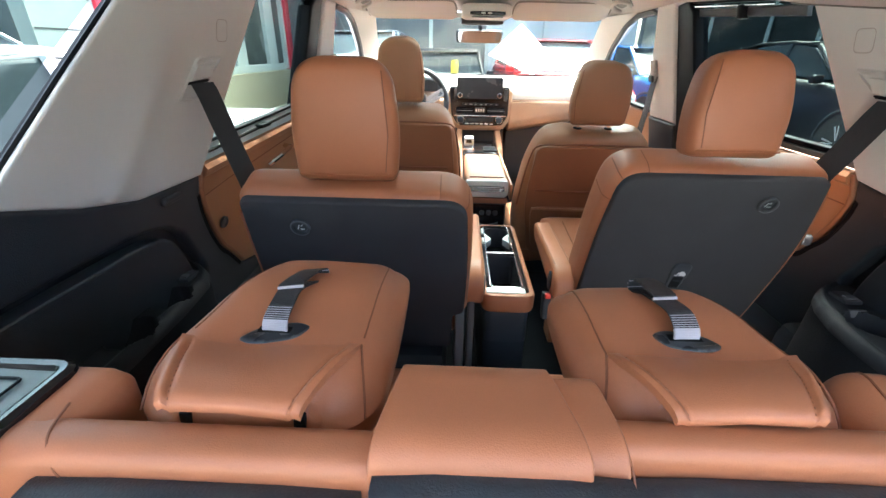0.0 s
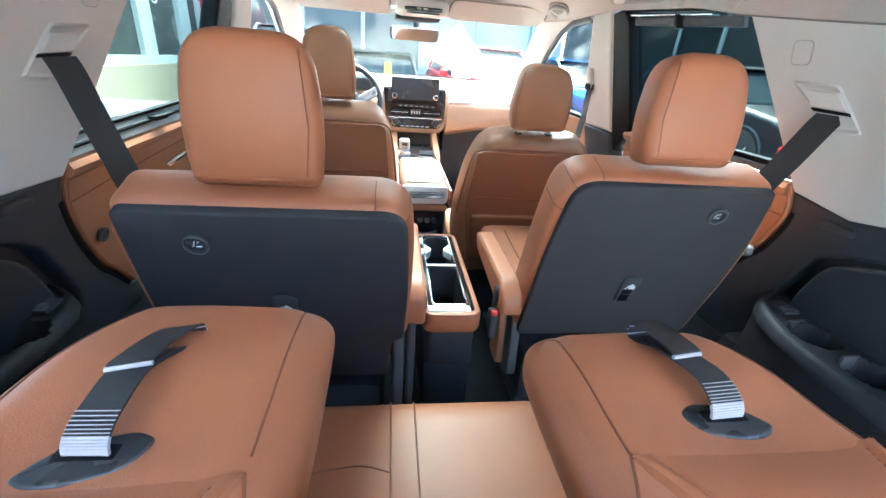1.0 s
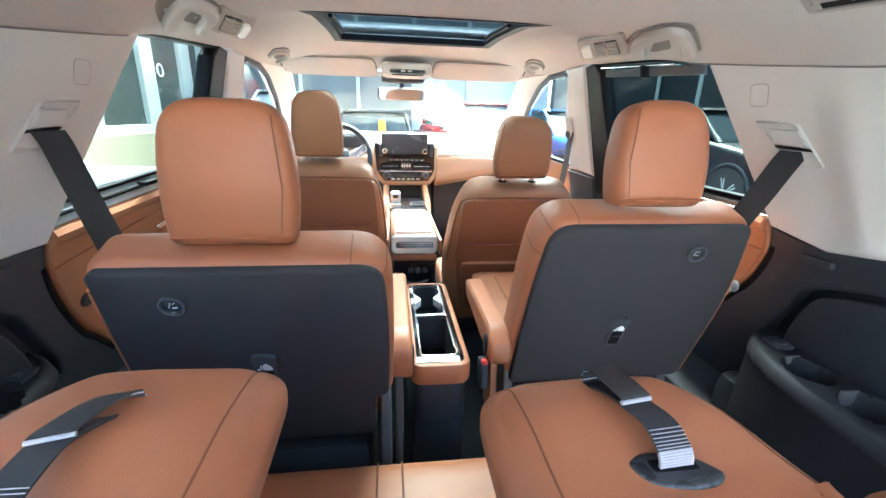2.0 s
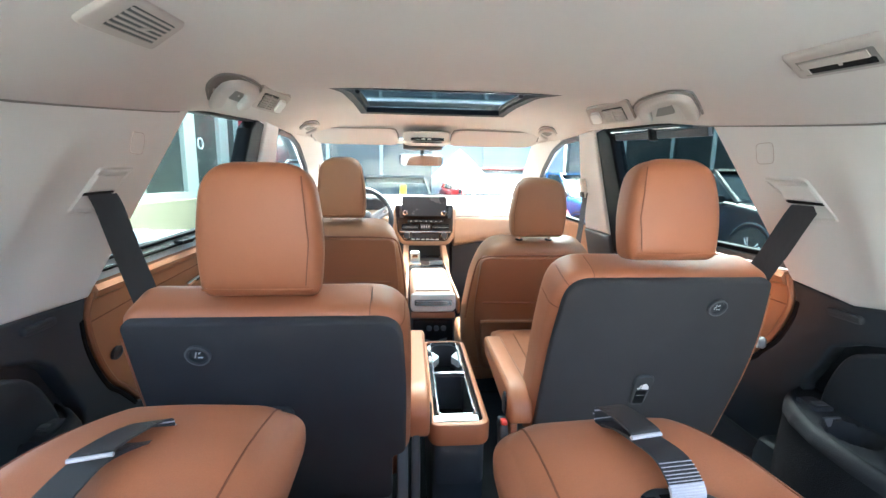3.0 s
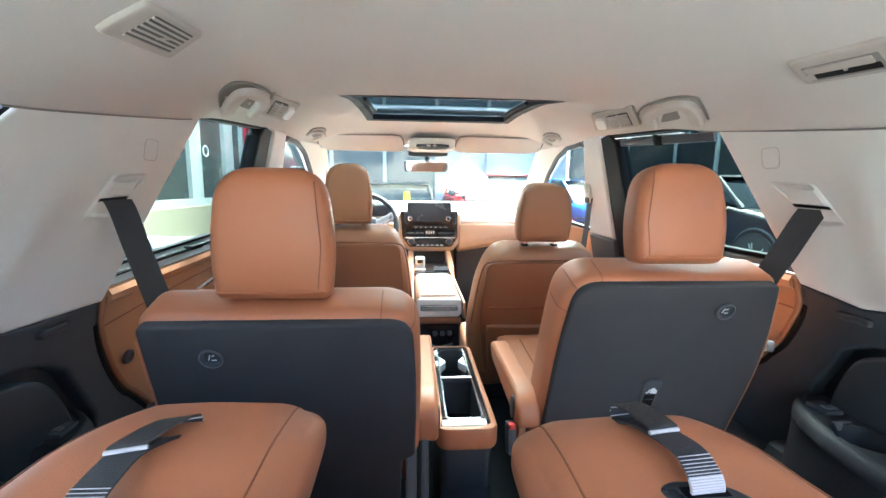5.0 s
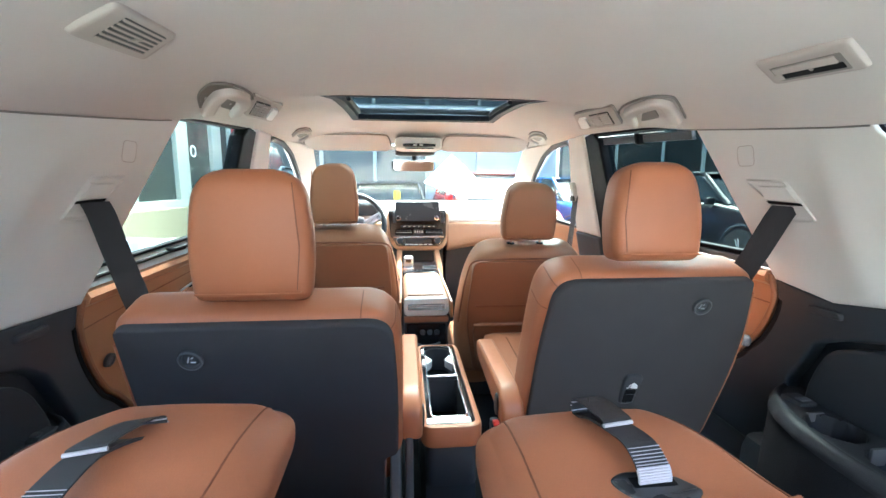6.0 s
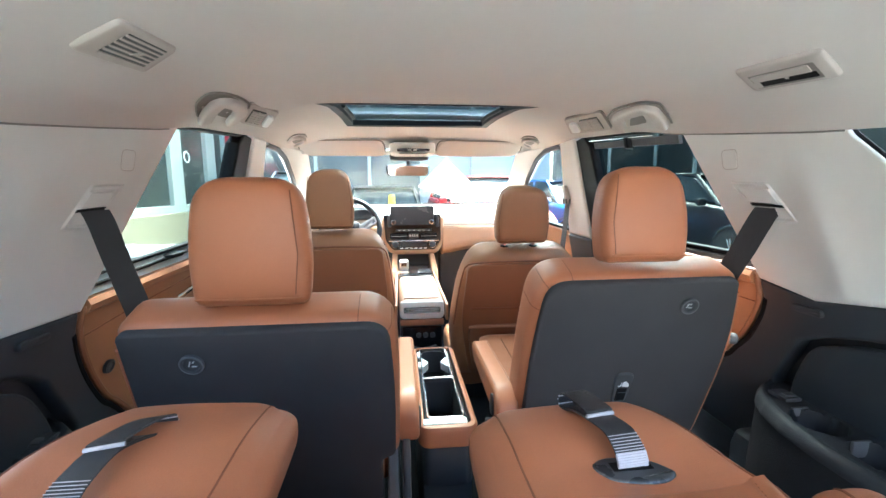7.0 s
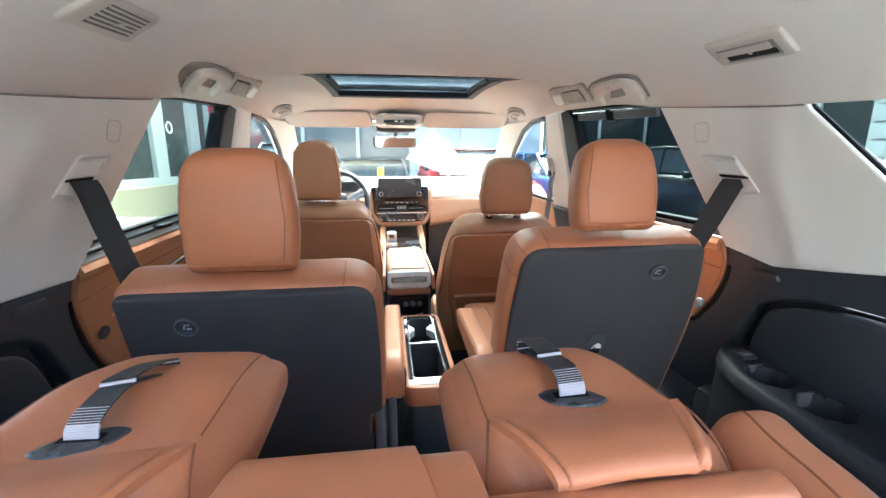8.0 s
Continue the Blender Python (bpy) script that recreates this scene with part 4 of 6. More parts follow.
def front_seat(cx, y, z_top, half, label, head):
    """A front seat seen from behind: leather shoulders, a darker lower back with a map pocket."""
    rec = 16
    L = 0.62
    m = pose(cx, y + L * math.sin(radians(rec)), z_top - L * math.cos(radians(rec)), rec)
    y0 = y + L * math.sin(radians(rec))
    seat = thing("bucket_seat", (cx, y0 + 0.2, 0.40), label, "car seat", "front seats")
    o = [(-half * 0.72, L), (half * 0.72, L), (half * 0.93, L * 0.78), (half * 1.05, L * 0.35), (half * 0.95, 0), (-half * 0.95, 0), (-half * 1.05, L * 0.35), (-half * 0.93, L * 0.78)]
    rad = [0.07, 0.07, 0.12, 0.15, 0.05, 0.05, 0.15, 0.12]
    body = part("backrest", moved(pad(rounded(o, rad, 8), 0.0, 0.15, 0.045, 0.012, 0.02, 5, 6, 0.025), m), DAYLIT_LEATHER, seat)
    seam = [(-half * 1.00, 0.006, L * 0.46), (-half * 0.955, -0.002, L * 0.70), (-half * 0.90, -0.005, L * 0.86), (-half * 0.85, -0.006, L * 0.915), (-half * 0.72, -0.007, L * 0.935), (-half * 0.4, -0.009, L * 0.942), (0, -0.010, L * 0.944), (half * 0.4, -0.009, L * 0.942), (half * 0.72, -0.007, L * 0.935), (half * 0.85, -0.006, L * 0.915), (half * 0.90, -0.005, L * 0.86), (half * 0.955, -0.002, L * 0.70), (half * 1.00, 0.006, L * 0.46)]
    part("seam", moved(tube(smooth_line(seam, 60), 0.0034, 5), m), SEAM, body)
    lo = [(-half * 0.82, L * 0.925), (half * 0.82, L * 0.925), (half * 0.90, L * 0.5), (half * 0.72, 0.02), (-half * 0.72, 0.02), (-half * 0.90, L * 0.5)]
    panel = part("back_panel", moved(pad(rounded(lo, [0.035, 0.035, 0.1, 0.05, 0.05, 0.1], 8), -0.011, 0.03, 0.005, 0.005, 0, 4, 5), m), LEATHER_BACK, seat, "tan back panel, darkened partly for shade")
    po = [(-half * 0.80, L * 0.47), (half * 0.80, L * 0.47), (half * 0.68, 0.05), (-half * 0.68, 0.05)]
    pocket = part("map_pocket", moved(pad(rounded(po, 0.05, 6), -0.026, -0.008, 0.006, 0.005, 0, 3, 4), m), LEATHER_BACK, panel, "map pocket")
    part("pocket_piping", moved(tube([(x * half * 0.78, -0.027 - 0.004 * (1 - x * x), L * 0.465) for x in np.linspace(-1, 1, 10)], 0.006, 6), m), DAYLIT_LEATHER, pocket)
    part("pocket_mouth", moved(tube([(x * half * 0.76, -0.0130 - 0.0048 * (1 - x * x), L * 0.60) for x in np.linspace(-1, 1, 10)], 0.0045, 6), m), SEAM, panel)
    part("seat_cushion", rbox((cx, y0 + 0.28, z_top - L + 0.04), (half * 0.95, 0.27, 0.08), 0.05, 8), DAYLIT_LEATHER, seat)
    part("seat_base", rbox((cx, y0 + 0.24, 0.47), (half * 0.8, 0.22, 0.075), 0.03, 5), BLACK, seat, "black plastic seat base")
    hx, hy, hz, hw, hh = head
    headrest(seat, pose(hx, hy, hz, 6), hw, hh, 0.11, True, DAYLIT_LEATHER, 0.385)
    return seat


front_seat(0.405, 1.667, 1.113, 0.275, "tan leather front passenger seat with a raised headrest", (0.397, 1.672, 1.145, 0.232, 0.226))
front_seat(-0.385, 1.81, 1.165, 0.265, "tan leather driver's seat behind the steering wheel", (-0.380, 1.835, 1.198, 0.208, 0.246))

# ---- third row ----
MID = -0.115
bench = thing("third_row_bench", (MID, 0.45, 0.40), "tan leather third row bench with folded headrests and black rear shell", "car seat")


def roll(x0, x1, y0, y1, z0, z1, r, bulge=0.0, n=12):
    return rbox(((x0 + x1) / 2, (y0 + y1) / 2, (z0 + z1) / 2), ((x1 - x0) / 2, (y1 - y0) / 2, (z1 - z0) / 2), r, n,
                lambda x, y, z, w: (w.x, w.y, w.z + (bulge * (1 - x * x) * (1 - 0.6 * y * y) if z > 0 else 0)))


def bar(x0, x1, y0, y1, z0, z1, r):
    """A leather roll with a tight seam at both ends."""
    return mapped(pad(rect(y0, z0, y1, z1, r, 10), x0, x1, 0.0022, step=0.012), lambda a, d, b: (d, a, b))


part("left_section", bar(-0.470, -0.1850, 0.165, 0.201, 1.06, 1.1765, 0.0175), LEATHER, bench)
part("right_section", bar(-0.0325, 0.152, 0.186, 0.216, 1.06, 1.1775, 0.0148), LEATHER, bench)
def fan(x, y, z):
    """The middle sections widen towards the rear."""
    f = min(1, max(0, (0.240 - y) / 0.07))
    return (x + f * (-0.012 if x < -0.12 else 0.014 if x < -0.05 else 0.004), y, z)


mid = part("centre_section", mapped(bar(-0.1770, -0.0690, 0.163, 0.257, 1.05, 1.191, 0.030), fan), LEATHER, bench)
part("centre_wing", mapped(bar(-0.0692, -0.0360, 0.170, 0.252, 1.05, 1.187, 0.028), lambda x, y, z: (x + min(1, max(0, (0.240 - y) / 0.07)) * (0.014 if x < -0.05 else 0.006), y, z)), LEATHER, bench)
for xx, hz in ((-0.0693, 1.1865), (-0.0323, 1.1760), (-0.1785, 1.1760)):
    run = [(xx, 0.1658, 1.09)] + [(xx, 0.1658 + 0.023 * (1 - math.cos(a)), hz - 0.023 * (1 - math.sin(a))) for a in np.linspace(0, math.pi / 2, 9)] + [(xx, 0.225, hz)]
    part("seam", tube([fan(*p) for p in run], 0.0009, 5), SEAM, mid)
# rounded fin at the bench's outer end
FIN = (0.038, 0.068, 0.060)


def fin(x, y, z):
    """A place on the fin's rounded surface, -1 to 1 in each axis."""
    q = Vector([a * h for a, h in zip((x, y, z), FIN)])
    core = Vector([max(-(h - 0.030), min(h - 0.030, c)) for h, c in zip(FIN, q)])
    d = q - core
    w = core + d.normalized() * 0.030 if d.length > 1e-9 else q
    yy = w.y / FIN[1]
    return Vector((MID + 0.303 + w.x + 0.016 * yy * abs(yy), 0.222 + w.y, 1.110 + w.z + 0.004 * yy))


bol = part("side_bolster", mapped(rbox((0, 0, 0), (1, 1, 1), 0.0001, 16), fin), LEATHER, bench)
part("seam", tube([fin(-0.15, -1, z) for z in np.linspace(0.3, 0.95, 6)] + [fin(-0.15, y, 1) for y in np.linspace(-0.95, 0.95, 18)], 0.0012, 5), SEAM, bol)
# back cushion leaning forward to the seat cushion
part("back_cushion", moved(pad(rect(-0.36, 0.0, 0.36, 0.46, 0.03), -0.05, 0.03, 0.02, 0, 0.01), pose(MID, 0.40, 0.64, 20)), LEATHER, bench)
for x0, x1, y0, z1 in ((-0.400, -0.1895, 0.141, 1.161), (-0.1885, -0.0285, 0.146, 1.175), (-0.0275, 0.172, 0.160, 1.158)):
    part("rear_shell", box(x0, x1, y0, y0 + 0.028, 0.42, z1, 0.009), BLACK, bench, "black carpeted seat back shell")
cu = part("seat_cushion", roll(-0.52, 0.30, 0.40, 0.845, 0.56, 0.672, 0.04, 0.004), LEATHER, bench)
for xx in (-0.137, -0.086):
    part("seam", tube([(xx, 0.46, 0.6755), (xx, 0.81, 0.6755), (xx, 0.838, 0.662), (xx, 0.8455, 0.635)], 0.0022, 5), SEAM, cu)
part("cross_seam", tube(smooth_line([(-0.30, 0.655, 0.6755), (-0.20, 0.672, 0.6757), (-0.137, 0.655, 0.6757)], 12), 0.002, 5), SEAM, cu)
part("bench_base", rbox((MID, 0.55, 0.48), (0.40, 0.25, 0.09), 0.02, 5), BLACK, bench, "black base under the cushion")


def folded_headrest(s):
    """A third row headrest folded flat; s: +1 for the right one."""
    cx = MID + s * 0.173
    far = 0.462 if s < 0 else 0.418
    mid_y, half_y = (0.211 + far) / 2, (far - 0.211) / 2
    h = thing("folded_headrest", (cx, 0.30, 1.10), "tan leather headrest folded forward with a pull strap", "headrest", "folded headrests")

    def dip(u, v):
        """The hollow round the strap and the crowned edges."""
        return -0.0165 * math.exp(-(((u - 0.14 * s) / 0.64) ** 2 + ((v + (0.38 if s < 0 else 0.22)) / 0.48) ** 2)) + 0.003 * (1 - u * u) - 0.011 * max(0, -s * u) * (1 - max(0, v)) + (-0.029 if s < 0 else -0.027) * max(0, v) ** 1.5

    HW = 0.098
    y_far, y_near = 0.272, 0.198 if s < 0 else 0.206

    def half(t):
        """Half the flap's width, from its far edge (0) to its near one (1)."""
        return 0.0735 - 0.0255 * max(0, t) ** 0.9

    def lean(sx, v):
        """The outer side draws in towards the far end."""
        return 1 - (0.40 * max(0, (v + 0.7) / 1.7) ** 1.15 if sx == s else 0)

    def shape(x, y, z, w):
        taper = (1 - 0.03 * max(0, y) ** 2 - 0.06 * max(0, -y) ** 2) * lean(1 if x > 0 else -1, y)
        t = (y_far - mid_y - w.y) / (y_far - y_near)
        low = 0
        if t > 0 and z > 0:
            k = min(1, max(0, (abs(w.x) - half(t) + 0.006) / 0.010))
            low = (0.003 + 0.016 * k * k * (3 - 2 * k)) * min(1, t * 1.4) * min(1, z * 1.5)
        return (w.x * taper, w.y, w.z + dip(x, y) * min(1, max(0, z / 0.7)) - low)

    pad_ = part("cushion", rbox((cx, mid_y, 1.149), (HW, half_y, 0.044), 0.041, 44, shape), LEATHER, h)

    def top(x, y):
        """Height of the cushion's upper face at (x, y) from its middle."""
        u, v = x / HW, y / half_y
        over = max(0, abs(x) - HW + 0.041) / 0.041
        ovy = max(0, abs(y) - half_y + 0.041) / 0.041
        d = min(1, math.hypot(over, ovy))
        return 1.193 + dip(u, v) - 0.041 * (1 - math.sqrt(max(0, 1 - d * d)))

    # side seams along the upper edges
    for sx in (-1, 1):
        part("seam", tube([(cx + sx * 0.0735 * (1 - 0.03 * max(0, v) ** 2) * lean(sx, v), mid_y + v * half_y, top(sx * 0.0735, v * half_y) + 0.0002) for v in np.linspace(-0.42, 0.90, 18)], 0.0008, 5), SEAM, pad_)
    for sx in (-1, 1):
        part("seam", tube(smooth_line([(cx + sx * 0.0735, y_far + 0.002, top(sx * 0.0735, y_far - mid_y) + 0.0004), (cx + sx * 0.0780, 0.255, top(sx * 0.078, 0.255 - mid_y) - 0.0035), (cx + sx * 0.0820, 0.238, top(sx * 0.082, 0.238 - mid_y) - 0.010), (cx + sx * 0.0850, 0.224, 1.152)], 14), 0.0010, 5), SEAM, pad_)
    # flat flap that reaches over the hinge, with stitched folds along its sides
    def lay(u, t):
        """A place on the flap: u across it from -1 to 1, t from its far edge to its near one."""
        x = u * half(t)
        y = y_far + (y_near - y_far) * t
        z = 1.1933 + dip(x / HW, (y - mid_y) / half_y) - 0.007 * max(0, (t - 0.45) / 0.55) ** 2 - 0.0035 * max(0, (t - 0.9) / 0.1) ** 2
        fold = 0.0020 * math.exp(-((abs(x) - half(t) + 0.0040) / 0.0028) ** 2) - 0.0016 * math.exp(-((abs(x) - half(t) + 0.0088) / 0.0016) ** 2)
        return Vector((cx + x, y, z + fold * min(1, t * 4) + 0.0022 * min(1, t / 0.4) - 0.0010 * max(0, 1 - t / 0.3) ** 2))

    us = [-1, -0.985, -0.96, -0.93, -0.90, -0.88, -0.86, -0.84, -0.82, -0.79, -0.74] + list(np.linspace(-0.65, 0.65, 11)) + [0.74, 0.79, 0.82, 0.84, 0.86, 0.88, 0.90, 0.93, 0.96, 0.985, 1]
    ts = list(np.linspace(0, 0.88, 15)) + [0.92, 0.95, 0.98, 1.0]
    cols = len(us)
    fv = [lay(u, t) for t in ts for u in us]
    ff = [(j * cols + i, j * cols + i + 1, (j + 1) * cols + i + 1, (j + 1) * cols + i) for j in range(len(ts) - 1) for i in range(cols - 1)]
    flap = part("hinge_flap", thick(fv, ff, (0, 0.001, -0.0065)), LEATHER, h, "stitched leather flap", 60)
    for sx in (-1, 1):
        for k in range(15):
            t = 0.10 + 0.84 * k / 14
            u = sx * (1 - 0.0085 / half(t))
            part("stitch", tube([lay(u, t), lay(u, t + 0.022)], 0.00050, 4), SEAM, flap)
        part("hinge_gap", box(cx + sx * 0.041 - 0.005, cx + sx * 0.041 + 0.005, 0.210, 0.224, 1.136, 1.166, 0.003), RUBBER, h, "dark hinge slot")
    part("hinge_bar", rbox((cx, 0.219, 1.146), (0.038, 0.010, 0.024), 0.008, 5), LEATHER, h)
    # strap outlet plate, a leaf with its outer end nearer
    px, py = (cx, 0.2950) if s > 0 else (cx - 0.003, 0.2865)
    pz = 1.1780
    po = [(-0.029, 0.002), (-0.020, -0.0125), (0.006, -0.0145), (0.024, -0.010), (0.033, -0.003), (0.020, 0.011), (-0.014, 0.0125)]
    plate = part("strap_plate", mapped(pad(rounded(po, [0.007, 0.010, 0.02, 0.02, 0.004, 0.012, 0.010], 6), 0.0, 0.0046, 0.0024), lambda a, d, b: (px - s * 0.003 + s * a * 0.92, py - 0.0005 + b - (0.24 if s < 0 else 0.11) * a, pz + d)), OUTLET, h, "dark satin strap outlet")
    part("slot", box(px - 0.0150, px + 0.0135, py - 0.0035, py + 0.006, pz + 0.0034, pz + 0.0050, 0.0008), RUBBER, plate)
    # the strap: up out of the slot, forward, then folded back into a short loop
    across = lambda i: (1, 0.06 * s, 0.03)
    n0 = Vector((px - (0.005 * s if s > 0 else 0.0005), py + (0.041 if s > 0 else 0.0475), pz + 0.0200))
    away = Vector((-0.003 if s > 0 else 0.0090, 0.044, 0.0))
    a = smooth_line([(px, py, pz + 0.002), (px, py + 0.001, pz + 0.009), (px - s * 0.0005, py + 0.007, pz + 0.0155), (px - s * 0.001, py + 0.020, pz + 0.0195), (n0.x, n0.y - 0.004, pz + 0.0190), n0 + away * 0.45 + Vector((0, 0, -0.0070)), n0 + away * 0.80 + Vector((0, 0, -0.0140))], 32)
    strap = part("pull_strap", strip(a, 0.0215, 0.0012, across), WEBBING, h, "black webbing pull strap")
    part("pale_end", strip(a[:9], 0.0218, 0.0019, across), GREYWEB, strap, "pale strap end")
    for k in range(2, 15):
        q = a[k] + Vector((0, -0.0006, 0.0010))
        part("rib", tube([q + Vector((-0.0108, -0.0006 * s, -0.0003)), q + Vector((0.0108, 0.0006 * s, 0.0003))], 0.00055 if k < 9 else 0.0003, 5), GREYWEB, strap, "pale woven rib")
    prof = [(0.02, -0.0010), (0.40, -0.0060), (0.78, -0.0140), (0.96, -0.0160), (1.03, -0.0105), (0.98, -0.0045), (0.70, -0.0005), (0.40, 0.0016), (0.12, 0.0026), (-0.02, 0.0026), (-0.045, 0.0004), (0.02, -0.0014)]
    lo = smooth_line([n0 + away * u + Vector((0, 0, w)) for u, w in prof], 40)
    loop = part("strap_loop", strip(lo, 0.0220, 0.0013, lambda i: (1, 0.25 if s < 0 else 0.15, 0.0)), WEBBING, h, "folded black strap loop")
    # pale cord that draws the glint along the fold
    part("loop_crease", tube([n0 + away * -0.05 + Vector((u * 0.0112, u * 0.0112 * (0.25 if s < 0 else 0.15) - 0.0004, 0.0008)) for u in (-1, -0.4, 0.3, 1)], 0.0015, 8), GREYWEB, loop, "strap fold with its glint in pale webbing")
    for u, w in ((1.00, -0.0140), (1.04, -0.0105), (1.01, -0.0070)):
        part("rib", tube([n0 + away * u + Vector((-0.0112, -0.0028 if s < 0 else -0.0017, w)), n0 + away * u + Vector((0.0112, 0.0028 if s < 0 else 0.0017, w))], 0.0007, 5), GREYWEB, loop, "pale rib")
    return h


for s in (-1, 1):
    folded_headrest(s)

# shelf with a lidded tray beside the bench
shelf = thing("side_shelf", (-0.60, 0.22, 0.40), "tan leather topped side shelf with a silver-rimmed tray", "shelf")
part("shelf_body", box(-0.80, -0.425, 0.10, 0.250, 0.42, 1.145, 0.02), BLACK, shelf)
part("shelf_top", rbox((-0.592, 0.2090, 1.1262), (0.206, 0.0435, 0.0495), 0.018, 20), LEATHER, shelf)
part("corner_seam", tube(smooth_line([(-0.379, 0.1645, 1.110), (-0.380, 0.1645, 1.150), (-0.384, 0.1662, 1.1645), (-0.390, 0.1730, 1.1738), (-0.396, 0.184, 1.1768), (-0.402, 0.205, 1.1768)], 20), 0.0010, 5), SEAM, shelf)

tray = part("tray_frame", tube([(x, y, 1.1755) for x, y in dense(rect(-0.66, 0.13, -0.428, 0.240, 0.012), 0.03)], 0.0065, 8, True), GLOSSBLACK, shelf, "black tray rim")
part("tray_lid", box(-0.655, -0.434, 0.134, 0.235, 1.160, 1.1805, 0.005), TRAYMETAL, tray, "brushed grey metal tray lid")
part("lid_line", tube([(x, y, 1.1808) for x, y in dense(rect(-0.64, 0.14, -0.450, 0.222, 0.004), 0.03)], 0.0012, 5, True), RUBBER, tray)

# ---- console between the second row seats ----
con = thing("centre_console", (0.02, 1.29, 0.40), "second row console with cup holders and tan leather rim", "console")
CX0, CX1, CY0, CY1, CZ = -0.055, 0.096, 1.022, 1.565, 0.775
part("console_body", rbox(((CX0 + CX1) / 2, 1.30, 0.52), (0.070, 0.255, 0.12), 0.02, 6), BLACK, con, "black plastic body")
ri = dense(rect(CX0 + 0.014, CY0 + 0.014, CX1 - 0.014, CY1 - 0.014, 0.02, 6), 0.03)


def ring(outline, grow, z0, z1, r):
    """A padded band round an outline in plan."""
    n_ = len(outline)
    cx_, cy_ = sum(p[0] for p in outline) / n_, sum(p[1] for p in outline) / n_
    prof = [(grow, z0 + r), (grow - r * 0.3, z0 + r * 0.3), (grow - r, z0), (0, z0), (0, z1), (grow - r, z1), (grow - r * 0.3, z1 - r * 0.3), (grow, z1 - r)]
    nr = []
    for i in range(n_):
        dx, dy = outline[(i + 1) % n_][0] - outline[i - 1][0], outline[(i + 1) % n_][1] - outline[i - 1][1]
        l = math.hypot(dx, dy) or 1
        nr.append((dy / l, -dx / l))
    V, F = [], []
    for g, z in prof:
        V += [Vector((p[0] + q[0] * g, p[1] + q[1] * g, z)) for p, q in zip(outline, nr)]
    k = len(prof)
    for j in range(k):
        F += [(j * n_ + i, j * n_ + (i + 1) % n_, ((j + 1) % k) * n_ + (i + 1) % n_, ((j + 1) % k) * n_ + i) for i in range(n_)]
    return V, F


part("leather_band", ring(ri, 0.016, CZ - 0.06, CZ, 0.010), LEATHER, con, "tan leather band")
part("outer_wall", ring(ri, 0.004, CZ - 0.17, CZ - 0.05, 0.002), BLACK, con, "black outer wall")
IX0, IX1 = CX0 + 0.028, CX1 - 0.033
part("deck", ring(dense(rect(IX0, CY0 + 0.045, IX1, CY1 - 0.030, 0.014, 5), 0.03), 0.030, CZ - 0.014, CZ - 0.006, 0.002), GLOSSBLACK, con, "gloss black deck")
part("inner_rim", ring(dense(rect(IX0, CY0 + 0.045, IX1, CY1 - 0.030, 0.014, 5), 0.03), 0.0045, CZ - 0.008, CZ + 0.003, 0.0015), CHROME, con, "thin chrome rim")
part("bin_wall", ring(dense(rect(IX0, CY0 + 0.045, IX1, CY0 + 0.265, 0.014, 5), 0.03), 0.004, CZ - 0.115, CZ - 0.006, 0.001), DARKGREY, con, "dark grey bin wall")
part("bin_floor", box(IX0, IX1, CY0 + 0.045, CY0 + 0.265, CZ - 0.120, CZ - 0.112, 0.003), RUBBER, con, "black bin mat")
part("cup_wall", ring(dense(rect(IX0, CY0 + 0.285, IX1, CY1 - 0.032, 0.040, 6), 0.02), 0.004, CZ - 0.09, CZ - 0.006, 0.001), DARKGREY, con, "dark grey cup wall")
part("cup_floor", box(IX0, IX1, CY0 + 0.285, CY1 - 0.032, CZ - 0.095, CZ - 0.087, 0.003), RUBBER, con, "rubber cup floor")
part("divider", box(IX0 - 0.002, IX1 + 0.002, CY0 + 0.266, CY0 + 0.284, CZ - 0.10, CZ + 0.001, 0.003), DARKGREY, con, "dark divider")
part("divider_strip", box(IX0 - 0.002, IX1 + 0.002, CY0 + 0.268, CY0 + 0.280, CZ + 0.0005, CZ + 0.004, 0.0015), CHROME, con, "chrome divider strip")
part("end_plate", box(CX0 + 0.012, CX1 - 0.026, CY0 + 0.012, CY0 + 0.040, CZ - 0.006, CZ + 0.004, 0.004), PALESILVER, con, "pale silver end plate")
for k in (0, 1):
    part("release_key", box(CX0 + 0.016, CX0 + 0.027, CY0 + 0.36 + k * 0.09, CY0 + 0.40 + k * 0.09, CZ - 0.006, CZ + 0.003, 0.002), PALESILVER, con, "pale silver release key")
for sx in (-1, 1):
    xx = (IX0 + IX1) / 2 + sx * (IX1 - IX0) / 2
    part("cup_wing", mapped(pad(rounded([(0, -0.045), (-sx * 0.026, 0.0), (0, 0.045)], 0.010), CZ - 0.030, CZ - 0.004, 0.002), lambda a, d, b: (xx + a, CY0 + 0.41 + b, d)), PALESILVER, con, "pale silver cup holder wing")

# ---- front console, dashboard ----
fc = thing("front_console", (0, 2.2, 0.40), "front centre console with tan armrest lid and silver rear vent", "console")
part("console_body", rbox((-0.004, 2.20, 0.62), (0.098, 0.40, 0.22), 0.02, 6), BLACK, fc, "black console sides")
lid = part("armrest_lid", rbox((-0.004, 2.055, 0.865), (0.098, 0.262, 0.032), 0.026, 10), DAYLIT_LEATHER, fc, "tan leather lid")
part("seam", tube([(x * 0.075 - 0.004, 1.825, 0.8955) for x in np.linspace(-1, 1, 6)], 0.0018, 5), SEAM, lid)
